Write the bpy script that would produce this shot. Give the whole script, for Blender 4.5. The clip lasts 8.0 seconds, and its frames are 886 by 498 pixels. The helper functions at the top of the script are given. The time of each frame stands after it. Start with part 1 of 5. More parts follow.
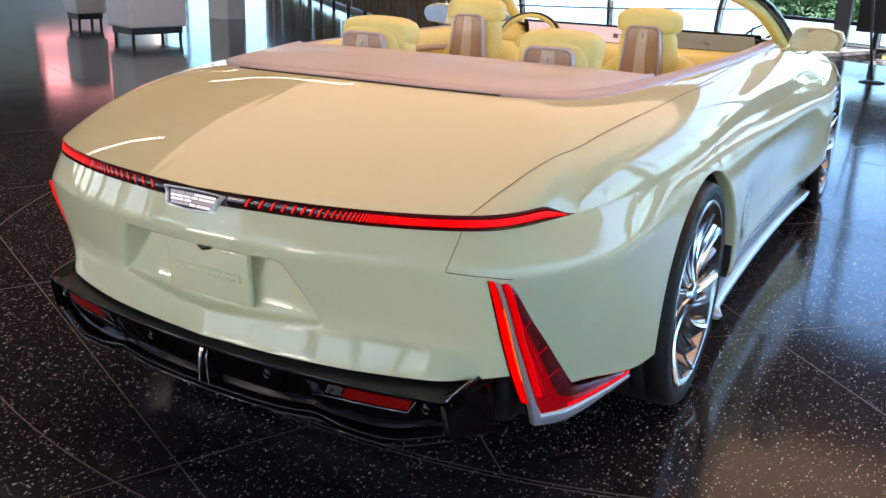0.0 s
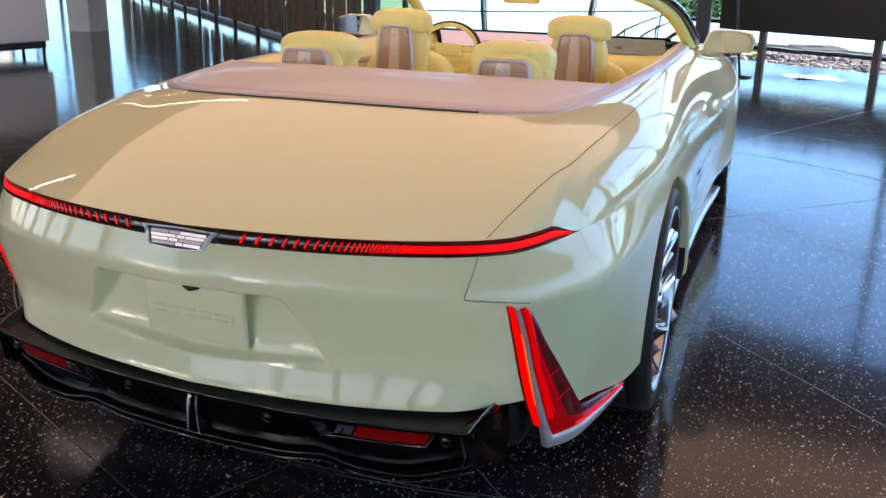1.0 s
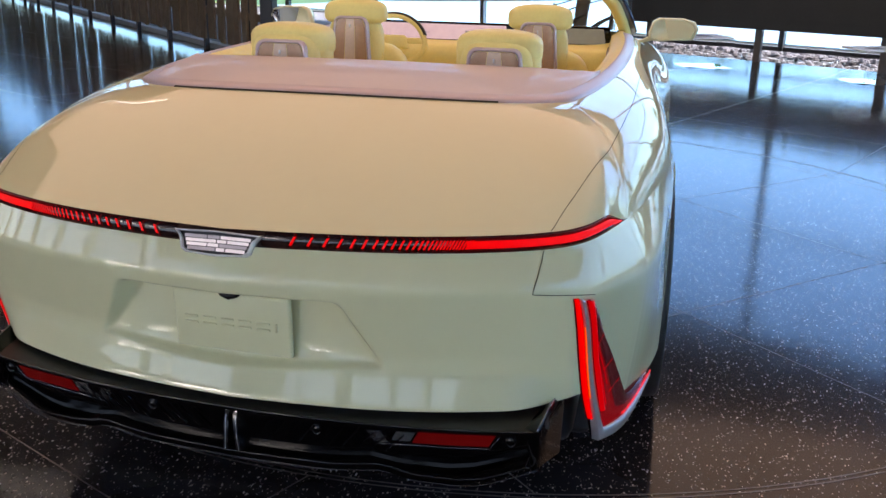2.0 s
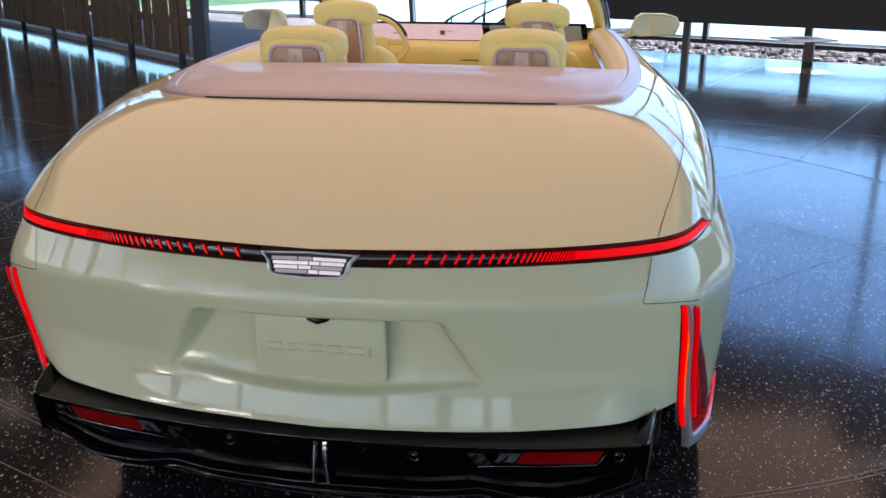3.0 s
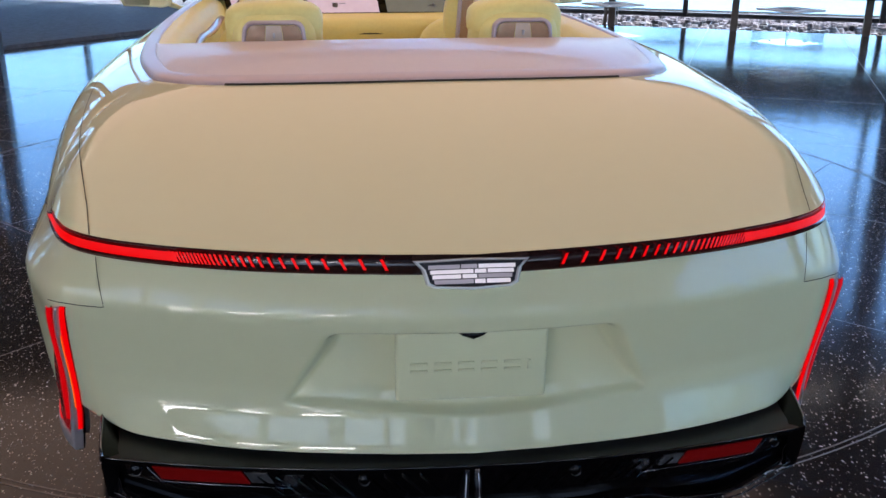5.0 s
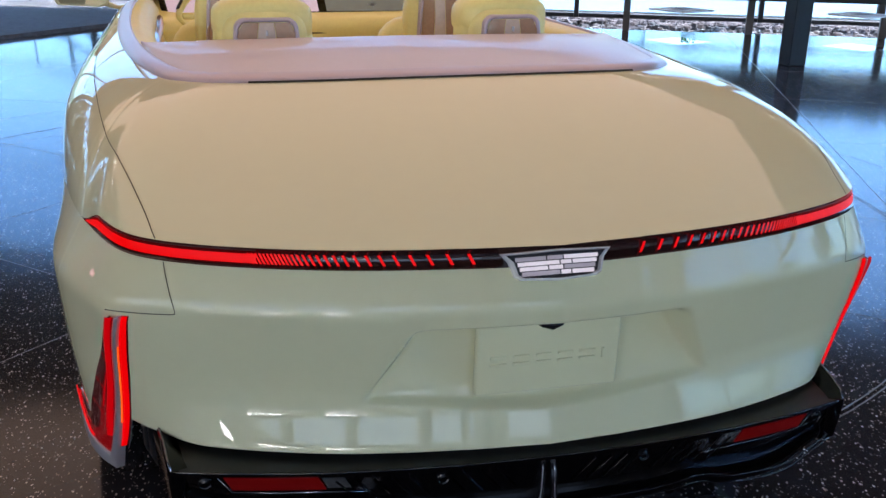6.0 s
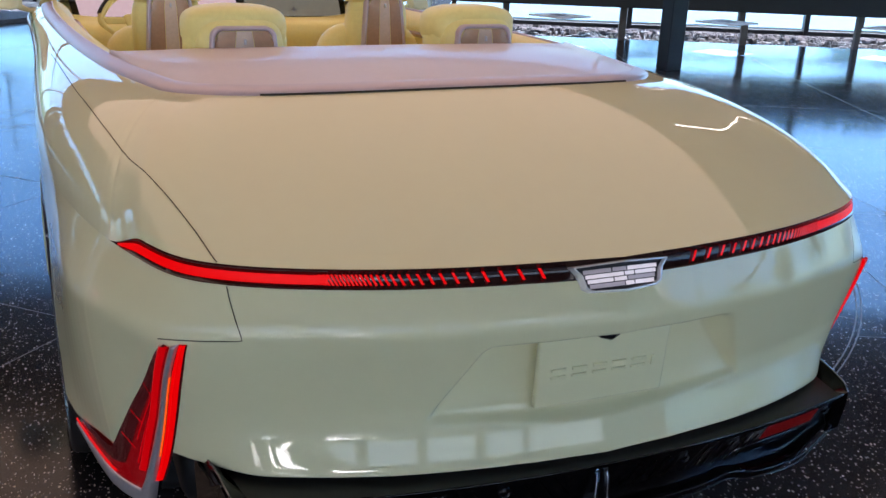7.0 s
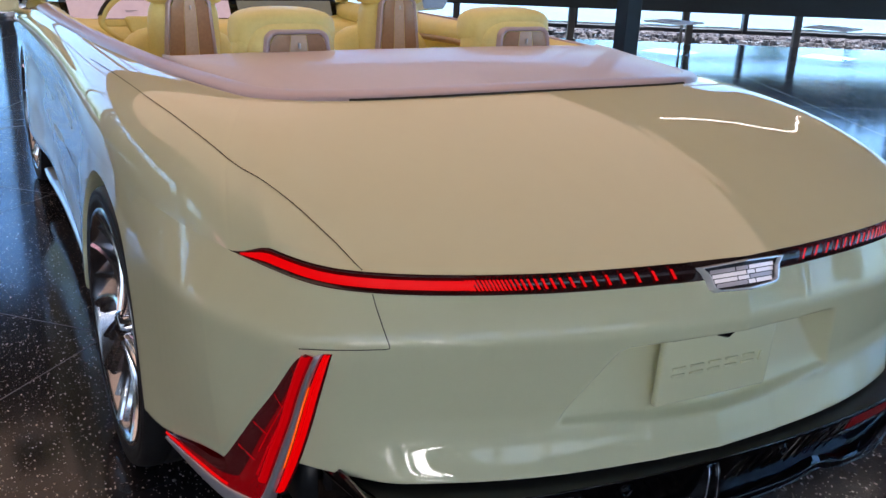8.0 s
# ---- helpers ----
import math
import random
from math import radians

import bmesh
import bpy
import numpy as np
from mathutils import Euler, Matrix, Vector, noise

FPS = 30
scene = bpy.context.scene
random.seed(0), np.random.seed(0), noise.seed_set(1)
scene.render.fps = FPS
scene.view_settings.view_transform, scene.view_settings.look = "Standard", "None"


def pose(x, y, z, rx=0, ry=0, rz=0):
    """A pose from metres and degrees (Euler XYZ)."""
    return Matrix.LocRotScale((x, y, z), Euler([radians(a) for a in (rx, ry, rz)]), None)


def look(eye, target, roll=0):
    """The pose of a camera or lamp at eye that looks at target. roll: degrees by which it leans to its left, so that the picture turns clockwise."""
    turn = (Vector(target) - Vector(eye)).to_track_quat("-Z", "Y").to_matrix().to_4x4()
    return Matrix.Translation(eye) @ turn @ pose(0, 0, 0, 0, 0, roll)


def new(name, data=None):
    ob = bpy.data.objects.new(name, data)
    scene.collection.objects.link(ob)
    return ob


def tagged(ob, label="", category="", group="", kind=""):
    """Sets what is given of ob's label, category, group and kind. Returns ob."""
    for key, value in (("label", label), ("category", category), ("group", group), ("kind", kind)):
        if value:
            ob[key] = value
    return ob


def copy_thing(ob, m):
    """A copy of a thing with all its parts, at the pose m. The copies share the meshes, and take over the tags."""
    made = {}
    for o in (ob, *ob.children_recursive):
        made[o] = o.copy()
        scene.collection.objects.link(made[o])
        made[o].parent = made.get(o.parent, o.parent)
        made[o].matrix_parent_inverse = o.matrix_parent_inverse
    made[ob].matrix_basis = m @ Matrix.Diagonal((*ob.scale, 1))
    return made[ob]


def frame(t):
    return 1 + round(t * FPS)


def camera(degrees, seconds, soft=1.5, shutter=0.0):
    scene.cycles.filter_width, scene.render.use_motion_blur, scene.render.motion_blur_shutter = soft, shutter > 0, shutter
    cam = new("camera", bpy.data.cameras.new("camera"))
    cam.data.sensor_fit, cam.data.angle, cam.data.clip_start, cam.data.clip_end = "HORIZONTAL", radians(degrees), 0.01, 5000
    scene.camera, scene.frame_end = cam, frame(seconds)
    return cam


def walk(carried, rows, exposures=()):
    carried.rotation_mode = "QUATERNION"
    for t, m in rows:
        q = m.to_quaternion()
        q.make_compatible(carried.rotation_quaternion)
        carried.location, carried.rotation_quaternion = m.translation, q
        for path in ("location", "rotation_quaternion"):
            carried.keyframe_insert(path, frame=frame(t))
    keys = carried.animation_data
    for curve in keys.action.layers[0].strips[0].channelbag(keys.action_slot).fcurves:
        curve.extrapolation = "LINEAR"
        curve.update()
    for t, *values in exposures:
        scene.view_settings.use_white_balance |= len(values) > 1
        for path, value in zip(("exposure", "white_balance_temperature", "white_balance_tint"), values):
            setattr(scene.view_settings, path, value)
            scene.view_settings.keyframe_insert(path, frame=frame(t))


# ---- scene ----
cam = camera(51.35, 8.0)
PATH = [
    (0, (1.7247, -1.8457, 1.5344), (0.7923, -0.1902, 0.9094), 1.94),
    (0.5, (1.5490, -1.8756, 1.5600), (0.7497, -0.1501, 0.9406), 1.65),
    (1, (1.3785, -1.9143, 1.5565), (0.6968, -0.1367, 0.9458), 1.16),
    (1.5, (1.1814, -1.9748, 1.5378), (0.6254, -0.1518, 0.9297), 0.73),
    (1.7, (1.0836, -1.9742, 1.5325), (0.5864, -0.1378, 0.9145), 0.96),
    (2.8, (0.6155, -1.9303, 1.5087), (0.3222, -0.0456, 0.9083), 0.64),
    (3, (0.5227, -1.9347, 1.5184), (0.2735, -0.0495, 0.9011), 0.37),
    (3.5, (0.3160, -1.9276, 1.4975), (0.1767, -0.0328, 0.8755), 0.35),
    (4, (0.1238, -1.8750, 1.4795), (0.0942, 0.0202, 0.8422), 0.41),
    (4.5, (-0.0551, -1.8006, 1.4897), (0.0310, 0.0874, 0.8355), 0.34),
    (4.7, (-0.1302, -1.7571, 1.4964), (0.0106, 0.1238, 0.8323), 0.28),
    (6, (-0.6162, -1.6444, 1.4737), (-0.1455, 0.1819, 0.8097), 0.83),
    (6.5, (-0.7822, -1.5686, 1.4819), (-0.1693, 0.2161, 0.8189), 1.36),
    (7, (-0.9719, -1.5048, 1.4841), (-0.2188, 0.2295, 0.8322), 2.19),
    (7.5, (-1.1637, -1.4319, 1.4824), (-0.3364, 0.2686, 0.8306), 2.88),
    (8, (-1.3170, -1.3495, 1.4816), (-0.4280, 0.3207, 0.8339), 2.52),
]
walk(cam, [(t, look(eye, target, roll)) for t, eye, target, roll in PATH],
     [(0, 2.28, 7750, 21), (1.5, 1.94, 7550, 22), (3.0, 1.84, 7250, 23), (4.5, 1.82, 6700, 20), (6.5, 1.75, 6600, 19), (8.0, 1.66, 6700, 19)])

# ---- world, sun and exposure ----
world = bpy.data.worlds.new("world")
scene.world = world
world.use_nodes = True
wn = world.node_tree.nodes
sky = wn.new("ShaderNodeTexSky")
sky.sky_type, sky.sun_disc = "NISHITA", False
sky.sun_elevation, sky.sun_rotation = radians(64), radians(66)
wn["Background"].inputs[1].default_value = 0.20
world.node_tree.links.new(sky.outputs[0], wn["Background"].inputs[0])
sun = new("sun", bpy.data.lights.new("sun", "SUN"))
sun.data.energy, sun.data.angle, sun.data.color = 5.0, radians(0.5), (1.0, 0.95, 0.88)
sun.matrix_world = look((13, 8, 30), (0, 2, 0))


# ---- materials ----
def material(name, colour, rough=0.5, metal=0.0, coat=0.0, emit=None, power=0.0, vary=0.06, size=6.0, bump=0.0, bump_size=60.0, trans=0.0, coat_rough=0.03, ior=1.45, spec=0.5):
    """A Principled surface with mottling at two scales and fine relief."""
    m = bpy.data.materials.new(name)
    m.use_nodes = True
    n, l = m.node_tree.nodes, m.node_tree.links
    p = n["Principled BSDF"]
    p.inputs["Roughness"].default_value = rough
    p.inputs["Metallic"].default_value = metal
    p.inputs["Coat Weight"].default_value = coat
    p.inputs["Coat Roughness"].default_value = coat_rough
    p.inputs["Transmission Weight"].default_value = trans
    p.inputs["IOR"].default_value = ior
    p.inputs["Specular IOR Level"].default_value = spec
    geo = n.new("ShaderNodeNewGeometry")
    big, fine = n.new("ShaderNodeTexNoise"), n.new("ShaderNodeTexNoise")
    big.inputs["Scale"].default_value, fine.inputs["Scale"].default_value = size, size * 9
    l.new(geo.outputs["Position"], big.inputs["Vector"])
    l.new(geo.outputs["Position"], fine.inputs["Vector"])
    add = n.new("ShaderNodeMath")
    add.operation = "ADD"
    l.new(big.outputs[0], add.inputs[0])
    l.new(fine.outputs[0], add.inputs[1])
    ramp = n.new("ShaderNodeMapRange")
    ramp.inputs[1].default_value, ramp.inputs[2].default_value = 0.6, 1.4
    ramp.inputs[3].default_value, ramp.inputs[4].default_value = 1 - vary, 1 + vary
    l.new(add.outputs[0], ramp.inputs[0])
    mul = n.new("ShaderNodeVectorMath")
    mul.operation = "SCALE"
    mul.inputs[0].default_value = colour
    l.new(ramp.outputs[0], mul.inputs["Scale"])
    l.new(mul.outputs[0], p.inputs["Base Color"])
    if emit:
        p.inputs["Emission Color"].default_value = (*emit, 1)
        p.inputs["Emission Strength"].default_value = power
    if bump:
        grain = n.new("ShaderNodeTexNoise")
        grain.inputs["Scale"].default_value = bump_size
        l.new(geo.outputs["Position"], grain.inputs["Vector"])
        b = n.new("ShaderNodeBump")
        b.inputs["Strength"].default_value, b.inputs["Distance"].default_value = bump, 0.01
        l.new(grain.outputs[0], b.inputs["Height"])
        l.new(b.outputs[0], p.inputs["Normal"])
    return m


PAINT = material("cream_paint", (0.71, 0.685, 0.43), 0.6, 0.0, 1.0, vary=0.01, size=3, coat_rough=0.001, spec=0.10)
PAINT.node_tree.nodes["Principled BSDF"].inputs["Coat IOR"].default_value = 1.5
BLACK_GLOSS = material("black_gloss", (0.0015, 0.0015, 0.002), 0.09, 0.0, 0.0, vary=0.1, spec=0.36)
SHELF_BLACK = material("black_satin", (0.011, 0.0125, 0.0145), 0.35, 0.0, 0.0, vary=0.15, spec=0.4)
SHELF_GREY = material("charcoal_satin", (0.026, 0.028, 0.026), 0.38, 0.0, 0.0, vary=0.15, spec=0.4)
BAR_BLACK = material("light_bar_black", (0.022, 0.008, 0.008), 0.16, 0.0, 0.3)
RED_LIGHT = material("red_light", (0.25, 0.002, 0.002), 0.35, emit=(1.0, 0.001, 0.001), power=0.21, spec=0.12)
RED_LENS = material("red_lens", (0.06, 0.003, 0.006), 0.08, coat=0.6, vary=0.2, size=14, emit=(1.0, 0.01, 0.03), power=0.003)
AMBER_LIGHT = material("orange_light", (0.8, 0.2, 0.02), 0.2, emit=(1.0, 0.10, 0.003), power=0.26)
BRIGHT_TRIM = material("bright_trim", (0.92, 0.92, 0.93), 0.22, 0.40, 0.4, vary=0.03)
CHROME = material("chrome", (0.62, 0.62, 0.64), 0.08, 1.0, vary=0.03)
SILVER = material("silver_satin", (0.62, 0.62, 0.66), 0.3, 0.7, 0.4, vary=0.04)
LAVENDER = material("lavender_trim", (0.60, 0.51, 0.51), 0.45, 0.0, 0.15, vary=0.03, bump=0.06, bump_size=900)
LAVENDER_METAL = material("lavender_satin_metal", (0.50, 0.41, 0.44), 0.38, 0.35, 0.1, vary=0.03)
YELLOW = material("yellow_leather", (0.80, 0.70, 0.27), 0.5, 0.0, 0.05, vary=0.05, size=9, bump=0.12, bump_size=500)
RUBBER = material("tyre_rubber", (0.012, 0.012, 0.013), 0.55, vary=0.2, bump=0.1)
GLASS = material("clear_glass", (1, 1, 1), 0.0, vary=0.0, trans=1.0)
WINDSCREEN = material("windscreen_glass", (1, 1, 1), 0.0, vary=0.0, trans=1.0, ior=1.08)
# strong blue put into the window glass to turn the floor's reflections blue
WINDOW_GLASS = material("blue_tinted_glass", (0.38, 0.70, 1.0), 0.0, vary=0.0, trans=1.0, ior=1.2)
DARK_FRAME = material("dark_metal_frame", (0.02, 0.022, 0.028), 0.4, 0.4, vary=0.15)
WALL_WHITE = material("white_plaster", (0.72, 0.72, 0.73), 0.7, vary=0.05, size=1.5, bump=0.05)
SEAM = material("seam_shadow_gap", (0.03, 0.028, 0.02), 0.8)


# ---- builders ----
def make(name, bm, mat, parent=None, label="", smooth=True, m=None):
    me = bpy.data.meshes.new(name)
    bm.normal_update()
    bm.to_mesh(me)
    bm.free()
    for a in ([mat] if not isinstance(mat, (list, tuple)) else mat):
        me.materials.append(a)
    if smooth:
        me.shade_smooth()
    ob = new(name, me)
    if parent:
        ob.parent = parent
    if m is not None:
        ob.matrix_basis = m
    return tagged(ob, label) if label else ob


def part(name, bm, mat, parent, label="", smooth=True, m=None):
    return make(name, bm, mat, parent, label, smooth, m)


def thing(name, label, category, at=(0, 0, 0), group="", kind=""):
    ob = new(name)
    ob.location = at
    ob.empty_display_size = 0.1
    return tagged(ob, label, category, group, kind)


def box(bm, x0, x1, y0, y1, z0, z1, bevel=0.0, seg=2):
    vs = [bm.verts.new((x, y, z)) for z in (z0, z1) for y in (y0, y1) for x in (x0, x1)]
    fs = [bm.faces.new([vs[i] for i in f]) for f in ((0, 2, 3, 1), (4, 5, 7, 6), (0, 1, 5, 4), (2, 6, 7, 3), (0, 4, 6, 2), (1, 3, 7, 5))]
    if bevel:
        bmesh.ops.bevel(bm, geom=list({e for f in fs for e in f.edges}), offset=bevel, segments=seg, affect="EDGES", profile=0.5, clamp_overlap=True)
    return vs


def grid(bm, rows, closed=False, cap=False, flip=False):
    """A skin over rows of points, each row of one length."""
    vv = [[bm.verts.new(p) for p in r] for r in rows]
    for a, b in zip(vv, vv[1:]):
        n = len(a)
        for i in range(n if closed else n - 1):
            j = (i + 1) % n
            q = [a[i], a[j], b[j], b[i]]
            if flip:
                q.reverse()
            if len({v.co.to_tuple(6) for v in q}) > 2:
                bm.faces.new(q)
    if cap:
        bm.faces.new(vv[0][::-1] if not flip else vv[0])
        bm.faces.new(vv[-1] if not flip else vv[-1][::-1])
    return vv


def tube(bm, pts, r, n=8, cap=True, up=Vector((0, 0, 1)), flat=1.0):
    """A round bar along points; flat squeezes it across."""
    rows = []
    pts = [Vector(p) for p in pts]
    for i, p in enumerate(pts):
        d = (pts[min(i + 1, len(pts) - 1)] - pts[max(i - 1, 0)]).normalized()
        a = d.cross(up)
        if a.length < 1e-4:
            a = d.cross(Vector((0, 1, 0)))
        a.normalize()
        b = a.cross(d)
        ri = r[i] if isinstance(r, (list, tuple)) else r
        rows.append([p + a * ri * math.cos(k * math.tau / n) + b * ri * flat * math.sin(k * math.tau / n) for k in range(n)])
    grid(bm, rows, closed=True, cap=cap)


def lathe(bm, profile, n=48, axis="x"):
    """Turns a profile of (along, radius) round an axis."""
    rows = []
    for k in range(n + 1):
        a = k * math.tau / n
        rows.append([Vector((h, r * math.cos(a), r * math.sin(a))) if axis == "x" else Vector((r * math.cos(a), r * math.sin(a), h)) for h, r in profile])
    grid(bm, rows)
    bmesh.ops.remove_doubles(bm, verts=bm.verts, dist=1e-5)


def catmull(ctl, per):
    """A smooth curve through control tuples, per steps between two of them."""
    c = [np.array(p, float) for p in ctl]
    c = [2 * c[0] - c[1]] + c + [2 * c[-1] - c[-2]]
    out = []
    for i in range(1, len(c) - 2):
        for k in range(per):
            t = k / per
            p0, p1, p2, p3 = c[i - 1:i + 3]
            out.append(0.5 * (2 * p1 + (p2 - p0) * t + (2 * p0 - 5 * p1 + 4 * p2 - p3) * t * t + (3 * p1 - p0 - 3 * p2 + p3) * t ** 3))
    return np.array(out + [c[-2]])


def smooth01(x, a, b):
    t = min(1.0, max(0.0, (x - a) / (b - a)))
    return t * t * (3 - 2 * t)


# ---- the car's shell ----
WHEEL_Y, FRONT_Y, HUB_Z, TYRE_R, ARCH_R = 1.20, 4.50, 0.40, 0.40, 0.42
# plan of the line under the light bar, from the tail's middle round to the nose, with the
# rim of the open cabin that each station rises to: x, y, rim x, rim y, rim z
STATIONS = [
    (0.0, -0.125, 0.0, 0.617, 1.112), (0.36, -0.095, 0.3, 0.622, 1.111), (0.6, -0.025, 0.47, 0.642, 1.109),
    (0.72, 0.032, 0.555, 0.672, 1.107), (0.795, 0.1, 0.615, 0.71, 1.105), (0.842, 0.2, 0.66, 0.757, 1.103),
    (0.887, 0.335, 0.705, 0.818, 1.1024), (0.952, 0.6, 0.748, 0.961, 1.1055), (1.008, 0.95, 0.79, 1.151, 1.1111),
    (1.022, 1.25, 0.82, 1.386, 1.117), (1.0, 1.8, 0.862, 1.847, 1.1267), (0.965, 2.5, 0.882, 2.5, 1.135),
    (0.965, 3.3, 0.885, 3.3, 1.15), (0.98, 3.75, 0.8, 3.72, 1.16), (0.985, 4.1, 0.4, 3.9, 1.165),
    (0.975, 4.45, 0.0, 4.05, 1.15), (0.92, 4.95, 0.0, 4.5, 1.1), (0.72, 5.28, 0.0, 4.85, 1.04),
    (0.4, 5.38, 0.0, 5.1, 0.98), (0.0, 5.4, 0.0, 5.3, 0.93)]
PER = 14
RING = catmull(STATIONS, PER)
for sweep in range(6):
    # even out the flanks so that reflections run smoothly
    even = RING.copy()
    for i in range(6 * PER + 4, len(RING) - 5):
        h = min((i - 6 * PER) // 2, 7 if i < 12 * PER else 4)
        even[i] = RING[i - h:i + h + 1].mean(axis=0)
    RING = even
for sweep in range(5):
    # and the round of the tail
    even = RING.copy()
    for i in range(PER // 2, 6 * PER):
        even[i][:2] = RING[i - 4:i + 5, :2].mean(axis=0)
    RING = even
NRING = len(RING)


def ring_normal(i):
    a, b = RING[max(i - 1, 0)][:2], RING[min(i + 1, NRING - 1)][:2]
    d = b - a
    n = Vector((d[1], -d[0], 0)).normalized()
    if i == 0:
        n = Vector((0, -1, 0))
    return n


NORMALS = [ring_normal(i) for i in range(NRING)]


def at_ring(s):
    """Station s (a real number of steps): plan place, normal, rim."""
    s = min(max(s, 0.0), NRING - 1.001)
    i, f = int(s), s - int(s)
    r = RING[i] * (1 - f) + RING[i + 1] * f
    n = NORMALS[i].lerp(NORMALS[i + 1], f).normalized()
    return r, n


def ring_at_x(x):
    """The station at the tail where the plan reaches x."""
    for i in range(NRING - 1):
        if RING[i + 1][0] >= x:
            return i + (x - RING[i][0]) / (RING[i + 1][0] - RING[i][0])
    return 0.0


def ring_at_y(y):
    """The station on the flank at length y."""
    for i in range(4 * PER, NRING - 1):
        if RING[i + 1][1] >= y:
            return i + (y - RING[i][1]) / (RING[i + 1][1] - RING[i][1])
    return NRING - 1.0


def bar_low(s):
    r, n = at_ring(s)
    t = min(1.0, s / (6.0 * PER))
    return 0.875 + 0.007 * min(1.0, r[0] / 0.72) + 0.004 * smooth01(t, 0.6, 1.0)


def bar_high(s):
    t = s / (6.0 * PER)
    return bar_low(s) + 0.037 * (1 - smooth01(t, 0.84, 1.0))


def rounded(knots, tight, soft, split):
    """A profile of straight runs between (height, offset) knots, their corners rounded: tight above split, soft below."""
    zs = np.arange(0.0, 1.3, 0.001)
    raw = np.interp(zs, [k[0] for k in knots], [k[1] for k in knots])
    out = []
    for w in (tight, soft):
        ker = np.exp(-0.5 * (np.arange(-100, 101) * 0.001 / w) ** 2)
        out.append(np.convolve(np.pad(raw, 100, mode="edge"), ker / ker.sum(), mode="valid"))
    f = np.clip((zs - split + 0.04) / 0.08, 0, 1)
    return out[0] * f + out[1] * (1 - f)


TAIL_PROFILE = rounded([(0.492, 0.009), (0.572, -0.020), (0.615, -0.019), (0.798, 0.039), (0.90, -0.001), (0.94, -0.001)], 0.010, 0.009, 0.70)
CHEEK_PROFILE = rounded([(0.40, 0.0), (0.775, 0.056), (0.90, 0.0)], 0.016, 0.03, 0.6)


def from_table(table, z):
    f = min(max(z, 0.0), 1.29) * 1000
    i = int(f)
    return table[i] + (table[min(i + 1, len(table) - 1)] - table[i]) * (f - i)


def tail_offset(x, z):
    """How far the tail's skin stands out from the bar's line, at height z."""
    o = from_table(TAIL_PROFILE, z)
    # the recess runs out below the plate on a smile-shaped ledge
    smile = max(0.0, 1 - (x / 0.42) ** 2) ** 2
    edge = 0.588 - 0.022 * smile
    # the recess for the plate: a trapezium, deep above and ending on the ledge below
    half = 0.279 + 0.098 * (0.758 - z) / 0.17
    low = smooth01(z, 0.72, 0.58)
    wall = smooth01(half - abs(x), -0.003, 0.034 - 0.018 * low)
    deep = 0.004 + 0.062 * min(1.0, max(0.0, (z - 0.575) / 0.17)) + 0.020 * smile
    o -= deep * wall * smooth01(0.764 - z, -0.002, 0.022) * smooth01(z, edge - 0.006, edge + 0.012)
    return o


def side_offset(y, z):
    t = max(0.0, (0.89 - z) / 0.55)
    o = 0.046 * t * (1.75 - t) * smooth01(y, 0.12, 0.34)
    o -= 0.032 * math.exp(-((z - 0.50) / 0.18) ** 2) * smooth01(y, 1.6, 2.1) * smooth01(y, 4.0, 3.5)
    o -= 0.10 * smooth01(z, 0.40, 0.18) * smooth01(y, 1.5, 1.8)
    o += from_table(CHEEK_PROFILE, z) * smooth01(y, 0.95, 0.35)
    return o


def skin(s, z, out=0.0):
    """A point of the body below the bar's line."""
    r, n = at_ring(s)
    w = smooth01(n.x, 0.25, 0.9)
    o = (1 - w) * tail_offset(r[0], z) + w * side_offset(r[1], z) + out
    # the corner draws in below, where the lamp leans forward
    o -= 0.020 * smooth01(z, 0.76, 0.40) * smooth01(s, 34, 50) * smooth01(s, 72, 52)
    return Vector((r[0] + n.x * o, r[1] + n.y * o, z))


def hem(s):
    """Height of the body's lower edge: tail, corner, arches and sill."""
    r, n = at_ring(s)
    y = r[1]
    z = 0.492 - 0.002 * smooth01(r[0], 0.55, 0.80)
    if s > 4 * PER:
        z -= 0.060 * smooth01(y, 0.17, 0.30) + 0.085 * smooth01(y, 0.28, 0.72)
        z -= 0.115 * smooth01(y, 1.5, 1.75)
        z += 0.085 * smooth01(y, 2.3, 1.62) * smooth01(y, 1.5, 1.6)
        z += 0.05 * smooth01(y, 4.8, 5.0)
        for c in (WHEEL_Y, FRONT_Y):
            d = abs(y - c)
            if d < ARCH_R:
                z = max(z, 0.42 + math.sqrt(ARCH_R ** 2 - d * d))
    return z


def cap_skin(s, g, out=0.0):
    """A point of the deck and shoulders, from the bar (g = 0) to the cabin's rim (g = 1)."""
    r, n = at_ring(s)
    w = n.x * n.x
    a = skin(s, bar_high(s))
    t = Vector((r[2], r[3], r[4]))
    mid = (a + t) / 2 + Vector((0, 0, 0.030))
    edge = Vector((a.x * 0.94 + t.x * 0.06, a.y * 0.7 + t.y * 0.3, t.z - 0.03))
    c = mid.lerp(edge, w)
    p = a * (1 - g) ** 2 + c * 2 * g * (1 - g) + t * g * g
    if out:
        e = 0.02
        dg = cap_skin(s, min(1, g + e)) - cap_skin(s, max(0, g - e))
        ds = cap_skin(s + 0.5, g) - cap_skin(s - 0.5, g)
        q = ds.cross(dg).normalized()
        if q.z < 0:
            q = -q
        p = p + q * out
    return p


def both(rows):
    """The rows and their mirror image, as one strip from flank to flank."""
    return [[Vector((-p.x, p.y, p.z)) for p in r[:0:-1]] + list(r) for r in rows]


